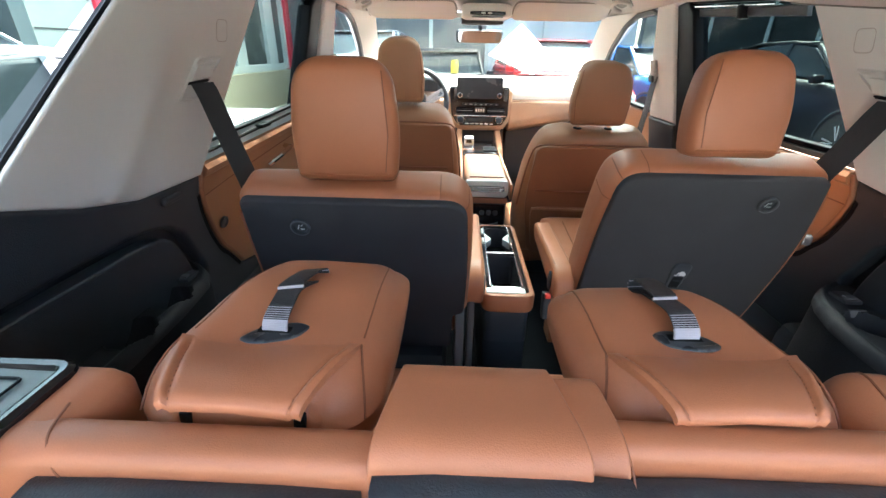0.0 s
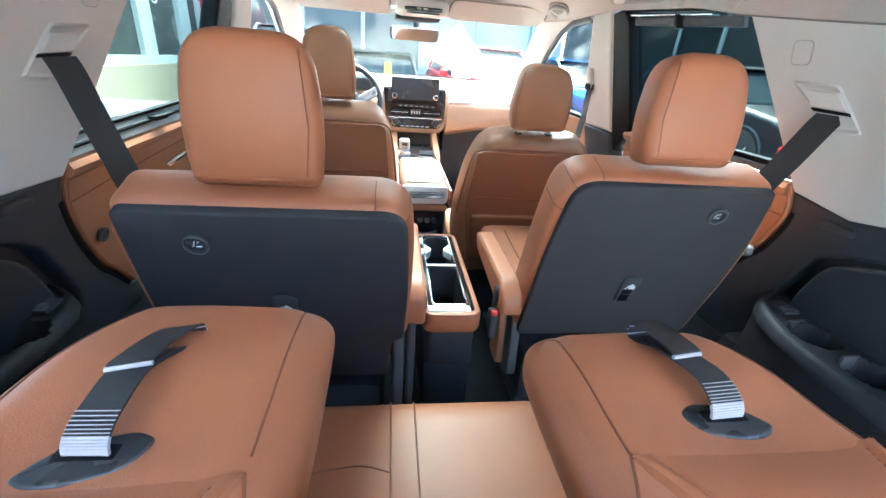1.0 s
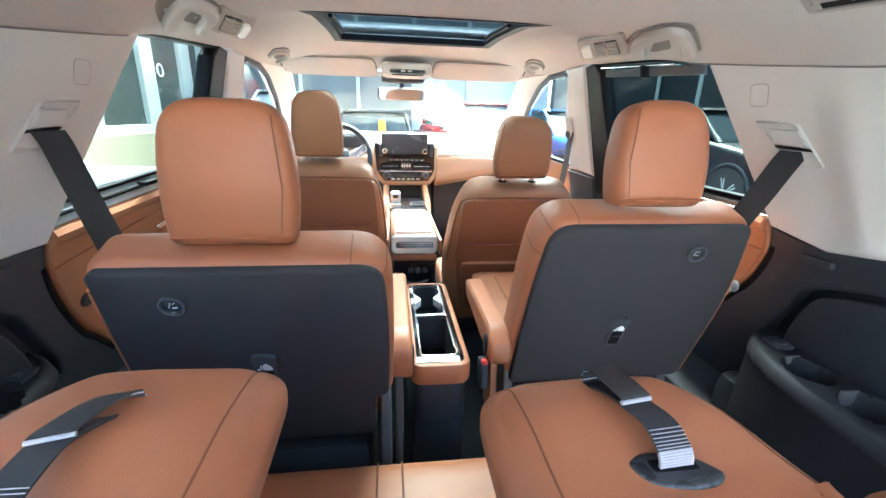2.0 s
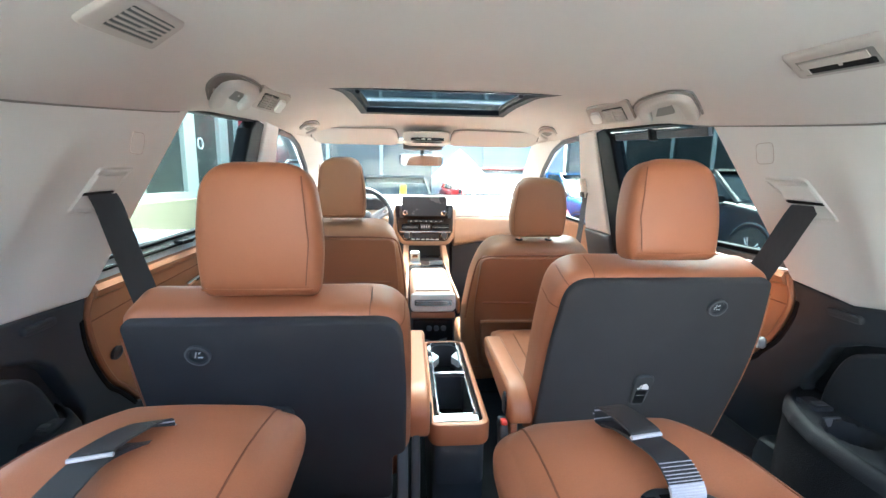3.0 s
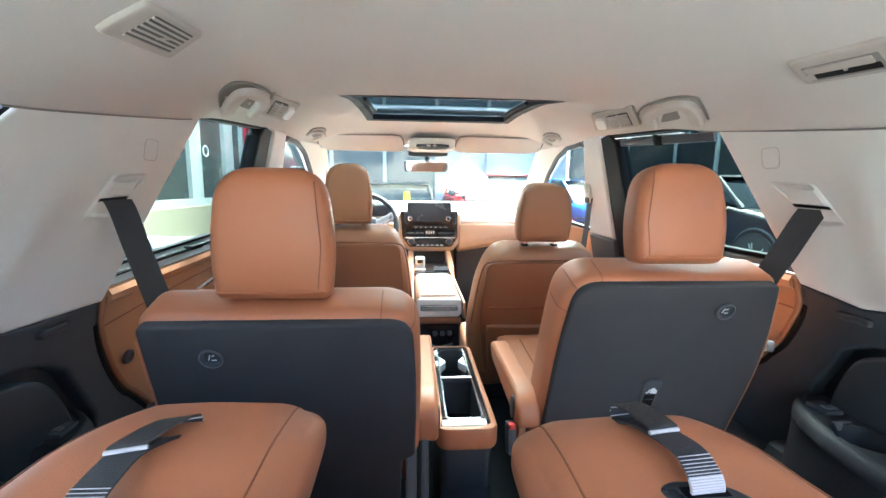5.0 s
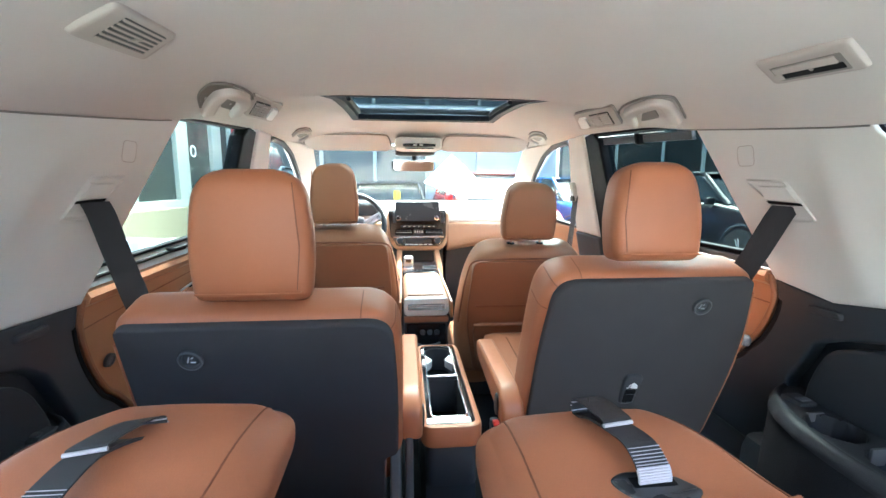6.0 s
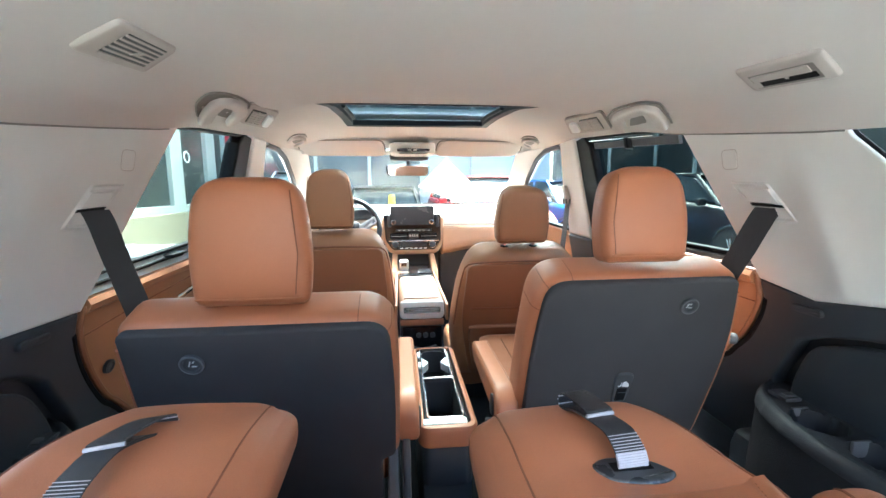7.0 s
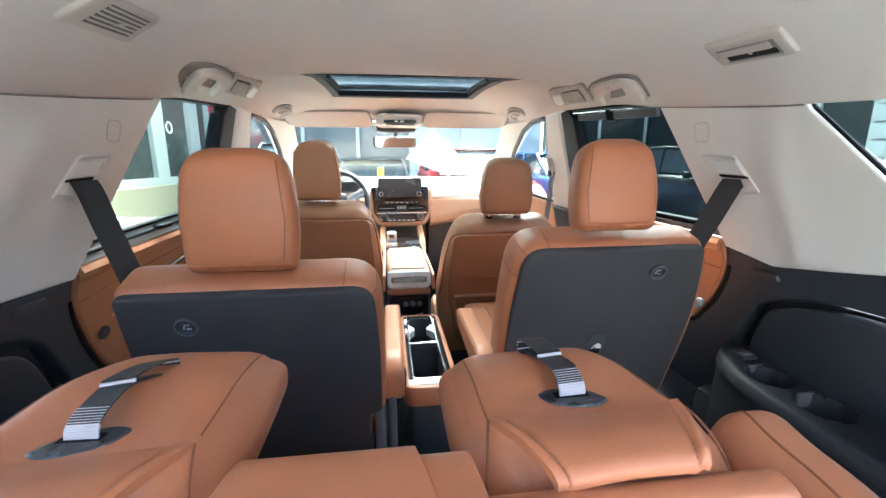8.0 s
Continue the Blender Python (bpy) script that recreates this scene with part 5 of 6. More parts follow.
rear = part("rear_plate", mapped(pad(rounded([(-0.100, 0.832), (-0.088, 0.815), (0.080, 0.815), (0.092, 0.832), (0.090, 0.892), (-0.098, 0.892)], 0.012), 1.780, 1.80, 0.006), lambda a, d, b: (a, d, b)), PALESILVER, fc, "pale silver rear plate")
part("rear_vent", box(-0.082, 0.074, 1.774, 1.785, 0.842, 0.868, 0.004), GLOSSBLACK, rear, "black vent slot")
for k in range(3):
    part("vent_blade", box(-0.078, 0.070, 1.770, 1.778, 0.8475 + k * 0.0075, 0.8500 + k * 0.0075, 0.001), CHROME, rear, "vent blade")
part("wood_strip", box(-0.098, 0.090, 1.782, 1.80, 0.786, 0.812, 0.004), LEATHER_BACK, fc, "brown strip")
part("rear_pocket", box(-0.090, 0.082, 1.776, 1.80, 0.60, 0.780, 0.010), GLOSSBLACK, fc, "gloss black rear panel")
part("pocket_lip", tube(smooth_line([(-0.06, 1.773, 0.700), (0.0, 1.768, 0.688), (0.055, 1.773, 0.700)], 10), 0.004, 6), DARKGREY, fc)
for k in (0, 1, 2):
    part("socket", moved(lathe([(0.012, 0), (0.012, -0.004), (0.009, -0.005)], 14), pose(-0.02 + k * 0.03, 1.776, 0.745)), DARKGREY, fc, "power socket")
part("shift_deck", rbox((-0.004, 2.52, 0.868), (0.105, 0.22, 0.018), 0.012, 6), GLOSSBLACK, fc, "gloss black shifter deck")
sh = part("shift_lever", rbox((-0.072, 2.46, 0.930), (0.028, 0.034, 0.028), 0.012, 6), SILVER, fc, "silver shift lever")
part("shift_foot", rbox((-0.072, 2.462, 0.890), (0.034, 0.050, 0.014), 0.008, 5), CHROME, sh)
part("shift_mark", box(-0.088, -0.056, 2.422, 2.428, 0.925, 0.945, 0.001), GLOSSBLACK, sh)
part("charge_tray", box(0.012, 0.085, 2.40, 2.50, 0.880, 0.892, 0.004), RUBBER, fc, "black phone tray")
part("tray_rim", tube([(x, y, 0.893) for x, y in dense(rect(0.010, 2.395, 0.087, 2.505, 0.01), 0.02)], 0.002, 6, True), CHROME, fc)
for sx in (-1, 1):
    part("console_leg", mapped(pad(rounded([(2.50, 0.82), (2.66, 0.82), (2.88, 0.91), (2.82, 0.945), (2.55, 0.88)], 0.02), -0.018, 0.018, 0.01), lambda a, d, b: (-0.004 + sx * 0.122 + d, a, b)), DAYLIT_LEATHER, fc, "tan leather knee trim")
    part("side_rail", box(-0.004 + sx * 0.110 - 0.007, -0.004 + sx * 0.110 + 0.007, 1.80, 2.60, 0.80, 0.872, 0.005), DAYLIT_LEATHER, fc, "tan side rail")

dash = thing("dashboard", (0, 3.0, 0.40), "tan leather dashboard with gloss black centre, top paled for daylight", "dashboard")
sweep = lambda d: 0.05 * (d / 0.7) ** 2
top_o = rounded([(2.80, 1.126), (2.815, 1.165), (2.90, 1.215), (3.04, 1.252), (3.13, 1.254), (3.26, 1.205), (3.28, 1.08), (2.86, 1.06)], [0.008, 0.03, 0.05, 0.05, 0.05, 0.02, 0.01, 0.01])
part("dash_top", mapped(pad(top_o, -0.70, 0.70, 0.02, step=0.04), lambda a, d, b: (d, a + sweep(d) * (1 - 0.9 * max(0, (a - 2.8) / 0.48)), b)), DASHTOP, dash, "stitched upper dash paled for daylight")
part("demister_grille", tube([(x, 3.105 + sweep(x) * 0.35, 1.2545) for x in np.linspace(-0.56, 0.56, 20)], 0.007, 6), RUBBER, dash, "black demister slot")
band_o = rounded([(2.800, 1.03), (2.790, 1.08), (2.797, 1.121), (2.90, 1.125), (2.95, 1.02), (2.87, 1.0)], 0.018)
part("mid_band", mapped(pad(band_o, 0.186, 0.70, 0.012, step=0.02), lambda a, d, b: (d, a + sweep(d), b - (0.085 * max(0, 1 - (d - 0.18) / 0.30) ** 1.3 if b < 1.09 else 0))), DASHTAN, dash, "tan leather dash band")
part("mid_band", mapped(pad(band_o, -0.70, -0.20, 0.012, step=0.05), lambda a, d, b: (d, a + sweep(d), b)), DASHTAN, dash, "tan leather dash band")
for zz in (1.120, 1.1265):
    part("dash_seam", tube([(x, 2.797 + sweep(x), zz) for x in np.linspace(0.20, 0.68, 12)], 0.0022, 5), SEAM, dash)
part("lower_dash", box(0.18, 0.70, 2.90, 3.20, 0.62, 1.035, 0.03), BLACK, dash, "black glove box")
part("centre_knee_panel", box(-0.178, 0.178, 2.93, 3.20, 0.42, 1.0, 0.02), BLACK, dash, "black centre knee panel")
part("glove_box_line", tube([(0.22, 2.896, 0.985), (0.66, 2.896, 0.985)], 0.003, 5), DARKGREY, dash)
part("lower_dash", box(-0.70, -0.18, 2.90, 3.20, 0.62, 1.035, 0.03), BLACK, dash, "black knee panel")
part("surround", mapped(pad(rounded([(-0.205, 1.185), (0.200, 1.185), (0.204, 1.03), (0.160, 0.934), (-0.155, 0.934), (-0.205, 1.03)], [0.02, 0.02, 0.05, 0.05, 0.05, 0.05]), 2.80, 2.95, 0.02), lambda a, d, b: (a, d, b)), DASHTAN, dash, "tan centre surround")
cl = part("centre_panel", mapped(pad(rounded([(-0.198, 1.200), (0.176, 1.200), (0.178, 1.03), (0.140, 0.968), (-0.138, 0.968), (-0.182, 1.03)], 0.014), 2.785, 2.82, 0.006), lambda a, d, b: (a, d, b)), GLOSSBLACK, dash, "gloss black control panel")
scr = part("display", mapped(pad(rounded([(-0.154, 1.132), (0.134, 1.132), (0.131, 1.259), (-0.151, 1.259)], 0.012), 2.755, 2.785, 0.006), lambda a, d, b: (a, d, b)), SCREEN, dash, "dark touch display")
for sx in (-0.122, 0.122):
    part("display_knob", moved(lathe([(0.016, 0), (0.016, -0.016), (0.012, -0.018)], 18), pose(sx - 0.009, 2.755, 1.155)), CHROME, scr, "chrome ringed knob")
    part("knob_face", moved(lathe([(0.011, 0), (0.011, -0.003)], 16), pose(sx - 0.009, 2.737, 1.155)), GLOSSBLACK, scr)
    part("climate_knob", moved(lathe([(0.021, 0), (0.021, -0.016), (0.017, -0.018)], 18), pose(sx, 2.785, 1.005)), DARKGREY, cl, "climate knob")
    part("knob_ring", moved(tube([(0.021 * math.cos(a), -0.016, 0.021 * math.sin(a)) for a in np.linspace(0, 2 * math.pi, 18)[:-1]], 0.0022, 5, True), pose(sx, 2.785, 1.005)), CHROME, cl)
part("button_row", box(-0.115, 0.115, 2.778, 2.788, 1.092, 1.106, 0.002), DARKGREY, cl, "audio button row")
for k in range(7):
    part("button_mark", box(-0.100 + k * 0.032, -0.086 + k * 0.032, 2.7765, 2.779, 1.097, 1.100, 0.0005), WHITEMARK, cl)
part("chrome_strip", box(-0.165, 0.165, 2.776, 2.79, 1.026, 1.033, 0.002), CHROME, cl, "chrome strip")
for sx in (-1, 1):
    v = part("air_vent", box(sx * 0.098 - 0.055, sx * 0.098 + 0.055, 2.779, 2.79, 1.042, 1.080, 0.004), RUBBER, cl, "slatted air vent")
    for k in range(3):
        part("vent_slat", box(sx * 0.098 - 0.052, sx * 0.098 + 0.052, 2.773, 2.782, 1.0485 + k * 0.0105, 1.0515 + k * 0.0105, 0.001), SILVER if k == 1 else DARKGREY, v)
    part("side_vent", box(sx * 0.155 - 0.012, sx * 0.155 + 0.012, 2.776, 2.79, 1.12, 1.19, 0.004), DARKGREY, cl)
hz_ = part("hazard_switch", box(-0.034, 0.032, 2.774, 2.79, 1.046, 1.080, 0.003), DARKGREY, cl, "dark switch block")
for k in range(4):
    part("switch_mark", box(-0.028 + k * 0.015, -0.020 + k * 0.015, 2.772, 2.776, 1.056, 1.072, 0.001), SILVER, hz_)
for k in range(6):
    part("climate_button", box(-0.090 + k * 0.031, -0.070 + k * 0.031, 2.777, 2.79, 0.9765, 0.982, 0.0015), WHITEMARK, cl)
part("climate_display", box(-0.085, 0.085, 2.779, 2.788, 0.990, 1.018, 0.002), SCREEN, cl)
# instrument hood, wheel
part("instrument_hood", mapped(pad(rounded([(-0.56, 1.17), (-0.24, 1.17), (-0.235, 1.225), (-0.30, 1.258), (-0.50, 1.258), (-0.57, 1.225)], 0.03), 2.74, 2.95, 0.02), lambda a, d, b: (a, d, b)), BLACK, dash, "black instrument hood")
part("instrument_glass", box(-0.53, -0.27, 2.734, 2.742, 1.175, 1.240, 0.004), SCREEN, dash, "dark instrument glass")
wheel = thing("steering_wheel", (-0.392, 2.55, 1.02), "black leather steering wheel with silver spokes", "steering wheel")
wm = pose(-0.392, 2.47, 1.135, -22)
part("rim", moved(tube([(0.185 * math.cos(a), 0, 0.185 * math.sin(a)) for a in np.linspace(0, 2 * math.pi, 48)[:-1]], 0.0155, 10, True), wm), BLACK, wheel, "black leather rim")
part("hub", moved(rbox((0, 0.0, -0.01), (0.075, 0.025, 0.06), 0.022, 6), wm), DARKGREY, wheel)
for sx in (-1, 1):
    part("spoke", moved(mapped(pad(rounded([(0.06, 0.020), (0.165, 0.085), (0.178, 0.045), (0.07, -0.03)], 0.008), -0.012, 0.012, 0.005), lambda a, d, b: (sx * a, d, b)), wm), SILVER, wheel, "silver spoke")
part("spoke", moved(box(-0.025, 0.025, -0.012, 0.012, -0.18, -0.05, 0.006), wm), SILVER, wheel, "silver spoke")
part("column", moved(lathe([(0.045, 0.02), (0.05, 0.35)], 16), wm), BLACK, wheel, "black column")

# ---- roof fittings ----
def on_roof(s=1):
    """Lays a plate drawn in (x, depth below the headliner, y) under the roof."""
    def f(a, d, b):
        e = 0.004
        nx = -(roof_z(s * a + e, b) - roof_z(s * a - e, b)) / (2 * e)
        return (s * a - nx * d * 0.7, b, roof_z(s * a, b) - d)
    return f


def on_quad(s, near_out, near_in, far_in, far_out):
    """Lays a plate drawn in (0 to 1 inward, depth, 0 to 1 forward) on four corners of the roof."""
    def f(u, d, v):
        x = (1 - v) * ((1 - u) * near_out[0] + u * near_in[0]) + v * ((1 - u) * far_out[0] + u * far_in[0])
        y = (1 - v) * ((1 - u) * near_out[1] + u * near_in[1]) + v * ((1 - u) * far_out[1] + u * far_in[1])
        return on_roof(s)(x, d, y)
    return f


def on_flat(s, *corners):
    """Lays a plate drawn in (0 to 1 inward, depth, 0 to 1 forward) flat between four corners of the roof."""
    no, ni, fi, fo = [Vector((s * x, y, roof_z(x, y))) for x, y in corners]
    down = (ni - no).cross(fo - no).normalized()
    down = -down if down.z > 0 else down
    return lambda u, d, v: (1 - v) * ((1 - u) * no + u * ni) + v * ((1 - u) * fo + u * fi) + d * down


def band(pts, width, d0, d1):
    """A flat bar with rounded edges along the points of a plan, from depth d0 to d1."""
    sec = [(-0.5, 0.0), (0.5, 0.0), (0.5, 0.55), (0.42, 0.85), (0.25, 1.0), (-0.25, 1.0), (-0.42, 0.85), (-0.5, 0.55)]
    V, F, k = [], [], len(pts)
    for i, p in enumerate(pts):
        d = (pts[min(i + 1, k - 1)] - pts[max(i - 1, 0)]).normalized()
        V += [(p.x - d.y * a * width, d0 + (d1 - d0) * b, p.y + d.x * a * width) for a, b in sec]
    for i in range(k - 1):
        F += [(i * 8 + j, i * 8 + (j + 1) % 8, i * 8 + 8 + (j + 1) % 8, i * 8 + 8 + j) for j in range(8)]
    return V, F + [tuple(range(7, -1, -1)), tuple((k - 1) * 8 + j for j in range(8))]


for s in (-1, 1):
    vent = thing("roof_vent", (s * (0.53 if s > 0 else 0.475), 0.72, 1.53), "light grey rear roof air vent with a half open flap" if s > 0 else "light grey rear roof air vent with open slats", "air vent", "roof vents")
    vq = on_quad(s, (0.580, 0.648), (0.505, 0.620), (0.494, 0.767), (0.568, 0.799)) if s > 0 else on_quad(s, (0.531, 0.690), (0.437, 0.652), (0.430, 0.780), (0.518, 0.842))
    vplate = lambda u0, v0, u1, v1, d0, d1, r=0.02, e=0.001: mapped(pad(rect(u0, v0, u1, v1, r, 4), d0, d1, e, step=0.08, seg=3), vq)
    bev = [(0.0, -0.002), (0.012, 0.002), (0.035, 0.0050), (0.06, 0.0062)]
    plate_o = rect(0, 0, 1, 1, 0.10, 6)
    pv_, pf_ = [], []
    for ins, dep in bev + [(0.15, 0.0066)]:
        pv_ += [Vector(vq(0.5 + (p[0] - 0.5) * (1 - 2 * ins), dep, 0.5 + (p[1] - 0.5) * (1 - 2 * ins * 0.6))) for p in plate_o]
    np_ = len(plate_o)
    for k in range(len(bev)):
        pf_ += [(k * np_ + q, k * np_ + (q + 1) % np_, (k + 1) * np_ + (q + 1) % np_, (k + 1) * np_ + q) for q in range(np_)]
    pf_.append(tuple(len(bev) * np_ + q for q in range(np_)))
    part("vent_plate", (pv_, pf_), VENTGREY, vent, smooth=60)
    if s > 0:
        # recess shade is put into this plate's grey
        mouth = part("vent_mouth", vplate(0.16, 0.14, 0.72, 0.88, 0.0055, 0.0072), SHADEGREY, vent, "vent recess with shade in its colour")
        part("slot", vplate(0.24, 0.17, 0.43, 0.80, 0.0065, 0.0080), RUBBER, mouth, "dark open slot")
        flap = part("flap", mapped(pad(rect(0.44, 0.20, 0.68, 0.86, 0.03, 4), 0.0055, 0.0088, 0.0012, step=0.08, seg=3), vq), VENTGREY, vent, "light grey flap")
        part("tab", vplate(0.37, 0.46, 0.44, 0.50, 0.0075, 0.0092, 0.01), VENTGREY, flap)
        part("end_cap", vplate(0.22, 0.80, 0.44, 0.89, 0.006, 0.0088, 0.02), VENTGREY, vent)
    else:
        mouth = part("vent_mouth", vplate(0.20, 0.22, 0.86, 0.86, 0.0055, 0.0075), DARKGREY, vent, "dark vent mouth")
        for k in range(6):
            u0 = 0.195 + k * 0.118
            part("slat", mapped(pad(rect(u0, 0.22, u0 + 0.052, 0.86, 0.008, 2), 0.006, 0.0086, 0.0006, step=0.08, seg=2), vq), VENTGREY, vent)
        part("tab", mapped(pad(rounded([(0.42, 0.52), (0.46, 0.52), (0.60, 0.64), (0.57, 0.66)], 0.008, 3), 0.008, 0.0100, 0.0006, step=0.08, seg=2), vq), VENTGREY, vent, "slim vent lever")
    # reading lamp with small vent
    lamp = thing("reading_lamp", (s * 0.53, 1.42, 1.57), "light grey reading lamp unit with small vent slats", "lamp", "reading lamps")
    lq = on_flat(s, (0.635, 1.456), (0.470, 1.207), (0.501, 1.545), (0.623, 1.772)) if s > 0 else on_flat(s, (0.600, 1.506), (0.455, 1.175), (0.471, 1.488), (0.594, 1.772))
    part("lamp_plate", mapped(pad(rect(0, 0, 1, 1, 0.12, 5), -0.004, 0.007, 0.003, step=0.06), lq), VENTGREY, lamp)
    part("lens", mapped(pad(rect(0.20, 0.66, 0.80, 0.90, 0.10, 5), 0.004, 0.016, 0.004, step=0.06), lq), LAMP, lamp, "white frosted lens")
    grill = part("vent_mouth", mapped(pad(rect(0.14, 0.12, 0.86, 0.58, 0.05), 0.004, 0.0092, 0.001, step=0.04), lq), RUBBER, lamp, "dark small vent")
    for j in range(6):
        part("slat", mapped(pad(rect(0.185 + j * 0.113, 0.13, 0.235 + j * 0.113, 0.57, 0.01, 2), 0.007, 0.0135, 0.0006, step=0.03, seg=2), lq), VENTGREY, grill)
    part("slat_rib", mapped(pad(rect(0.15, 0.335, 0.85, 0.36, 0.005, 2), 0.007, 0.0138, 0.0006, step=0.03, seg=2), lq), VENTGREY, grill)
    part("plate_gap", mapped(tube([(p[0], 0.001, p[1]) for p in dense(rect(-0.025, -0.02, 1.025, 1.02, 0.14, 5), 0.05)], 0.0016, 5, True), lq), SHADEGREY, lamp, "fine dark gap")
    # grab handle
    gh = thing("grab_handle", (s * 0.60, 1.22, 1.53), "light grey folding grab handle on the roof edge", "grab handle", "grab handles")
    lay_ = on_roof(s)
    if s > 0:
        bow = [(0.618, 1.150), (0.586, 1.112), (0.550, 1.080), (0.528, 1.066), (0.518, 1.085), (0.517, 1.130), (0.520, 1.175), (0.545, 1.250), (0.580, 1.305), (0.630, 1.382)]
        gap = [(0.622, 1.116), (0.546, 1.040), (0.518, 1.024), (0.490, 1.066), (0.489, 1.168), (0.522, 1.268), (0.540, 1.300)]
        hole = [(0.560, 1.150), (0.604, 1.200), (0.624, 1.325), (0.572, 1.232), (0.556, 1.196)]
    else:
        bow = [(0.604, 1.262), (0.560, 1.182), (0.522, 1.128), (0.500, 1.106), (0.488, 1.116), (0.484, 1.160), (0.488, 1.190), (0.512, 1.262), (0.552, 1.345), (0.600, 1.435)]
        gap = [(0.596, 1.205), (0.548, 1.095), (0.500, 1.040), (0.470, 1.060), (0.458, 1.120), (0.464, 1.190), (0.480, 1.240)]
        hole = [(0.518, 1.160), (0.572, 1.265), (0.594, 1.390), (0.524, 1.245), (0.508, 1.190)]
        part("recess", mapped(pad(rounded([(0.596, 1.210), (0.548, 1.100), (0.502, 1.046), (0.474, 1.066), (0.470, 1.16), (0.52, 1.15), (0.598, 1.30)], 0.02, 6), -0.004, 0.0015, 0.001, step=0.02), lay_), SHADEGREY, gh, "handle recess coloured as shade")
    # thin dark cord that draws the shadow line along the handle's edge
    part("recess_shadow", tube([lay_(p[0], 0.003, p[1]) for p in smooth_line([(a, b, 0) for a, b in gap], 30)], 0.0030, 6), SHADEGREY, gh, "shadow line drawn round the handle")
    # shade inside the handle, drawn as a darker plate
    part("opening", mapped(pad(rounded(hole, 0.012, 5), 0.0005, 0.003, 0.001, step=0.02), lay_), SHADEGREY, gh, "finger opening coloured as shade")
    part("grip", mapped(band(smooth_line([(a, b, 0) for a, b in bow], 36), 0.034, 0.003, 0.020), lay_), GRIPGREY, gh, "light grey flat grip", 50)
    # front grab handle
    fh = thing("grab_handle", (s * 0.60, 2.20, 1.58), "small light grey front grab handle", "grab handle", "grab handles")
    fpts = [on_roof(s)(*p) for p in smooth_line([(0.612, 0.004, 2.17), (0.575, 0.010, 2.10), (0.540, 0.012, 2.12), (0.545, 0.012, 2.20), (0.580, 0.010, 2.27), (0.615, 0.004, 2.30)], 24)]
    part("grip", tube(fpts, 0.0080, 8), GRIPGREY, fh, smooth=60)
    part("recess_shadow", tube([on_roof(s)(*p) for p in smooth_line([(0.612, 0.003, 2.14), (0.565, 0.003, 2.065), (0.524, 0.003, 2.09), (0.526, 0.003, 2.16)], 24)], 0.0026, 6), SHADEGREY, fh, "shadow line drawn round the handle")
    part("recess", mapped(pad(rounded([(0.545, 2.13), (0.60, 2.16), (0.605, 2.26), (0.555, 2.22)], 0.02), 0.001, 0.004, 0.001, step=0.02), on_roof(s)), SHADEGREY, fh, "front handle recess coloured as shade")
    # sun visor
    vi = thing("sun_visor", (s * 0.36, 2.36, 1.56), "pale grey cloth sun visor folded up", "sun visor", "sun visors")
    v0, v1 = (0.115, 0.572) if s > 0 else (0.165, 0.600)
    part("visor_pad", mapped(pad(rounded([(v0, 0.0), (v1 - 0.03, 0.0), (v1, 0.04), (v1, 0.13), (v0 + 0.04, 0.14), (v0, 0.09)], 0.03), -0.010, 0.010, 0.009, 0.003, 0.003), lambda a, d, b: (s * a, 2.40 - b * 0.78 + d * 0.5, 1.548 + b * 0.50 - d * 0.8)), HEADLINER, vi)
    vis = lambda a, d, b: (s * a, 2.40 - b * 0.78 + d * 0.5, 1.548 + b * 0.50 - d * 0.8)
    part("visor_gap", mapped(tube([tuple(p) for p in smooth_line([(v0 - 0.004, 0.004, 0.05), (v0 + 0.004, 0.004, 0.115), (v0 + 0.04, 0.004, 0.142), ((v0 + v1) / 2, 0.004, 0.140), (v1 - 0.04, 0.004, 0.136), (v1, 0.004, 0.115), (v1 + 0.006, 0.004, 0.06)], 40)], 0.0042, 6), vis), SHADEGREY, vi, "dark gap above the visor")
    part("pivot", tube([(s * (v1 - 0.01), 2.40, 1.556), (s * (v1 + 0.02), 2.42, 1.575)], 0.007, 8), TRIM, vi)

oc = thing("overhead_console", (-0.02, 2.40, 1.56), "grey overhead console with map lights and switches", "overhead console")
part("housing", rbox((-0.018, 2.36, 1.575), (0.120, 0.10, 0.032), 0.022, 8), TRIM, oc)
part("switch_panel", box(-0.098, 0.070, 2.252, 2.27, 1.556, 1.572, 0.005), GLOSSBLACK, oc, "dark switch panel")
part("lower_slot", box(-0.088, 0.060, 2.256, 2.27, 1.545, 1.551, 0.002), GLOSSBLACK, oc, "dark slot")
for k in (0, 1):
    part("switch", box(-0.045 + k * 0.03, -0.025 + k * 0.03, 2.247, 2.257, 1.560, 1.568, 0.003), PALESILVER, oc)
part("sensor_cover", rbox((-0.03, 2.47, 1.545), (0.11, 0.05, 0.020), 0.014, 6), DARKGREY, oc, "dark sensor cover")
rm = thing("rear_view_mirror", (-0.035, 2.52, 1.43), "black rear-view mirror on a short stem", "mirror")
part("stem", tube([(-0.033, 2.53, 1.545), (-0.033, 2.53, 1.50), (-0.034, 2.515, 1.475)], 0.012, 8), BLACK, rm)
mo = rounded([(-0.122, -0.030), (0.122, -0.030), (0.126, 0.034), (-0.126, 0.034)], 0.020)
part("mirror_case", moved(pad(mo, 0, 0.035, 0.012), pose(-0.037, 2.495, 1.468, 7, 0, 6)), BLACK, rm)
part("mirror_glass", moved(pad([(p[0] * 0.93, p[1] * 0.86) for p in mo], -0.004, 0.0, 0.001), pose(-0.037, 2.495, 1.468, 7, 0, 6)), MIRROR, rm, "silvered mirror glass")

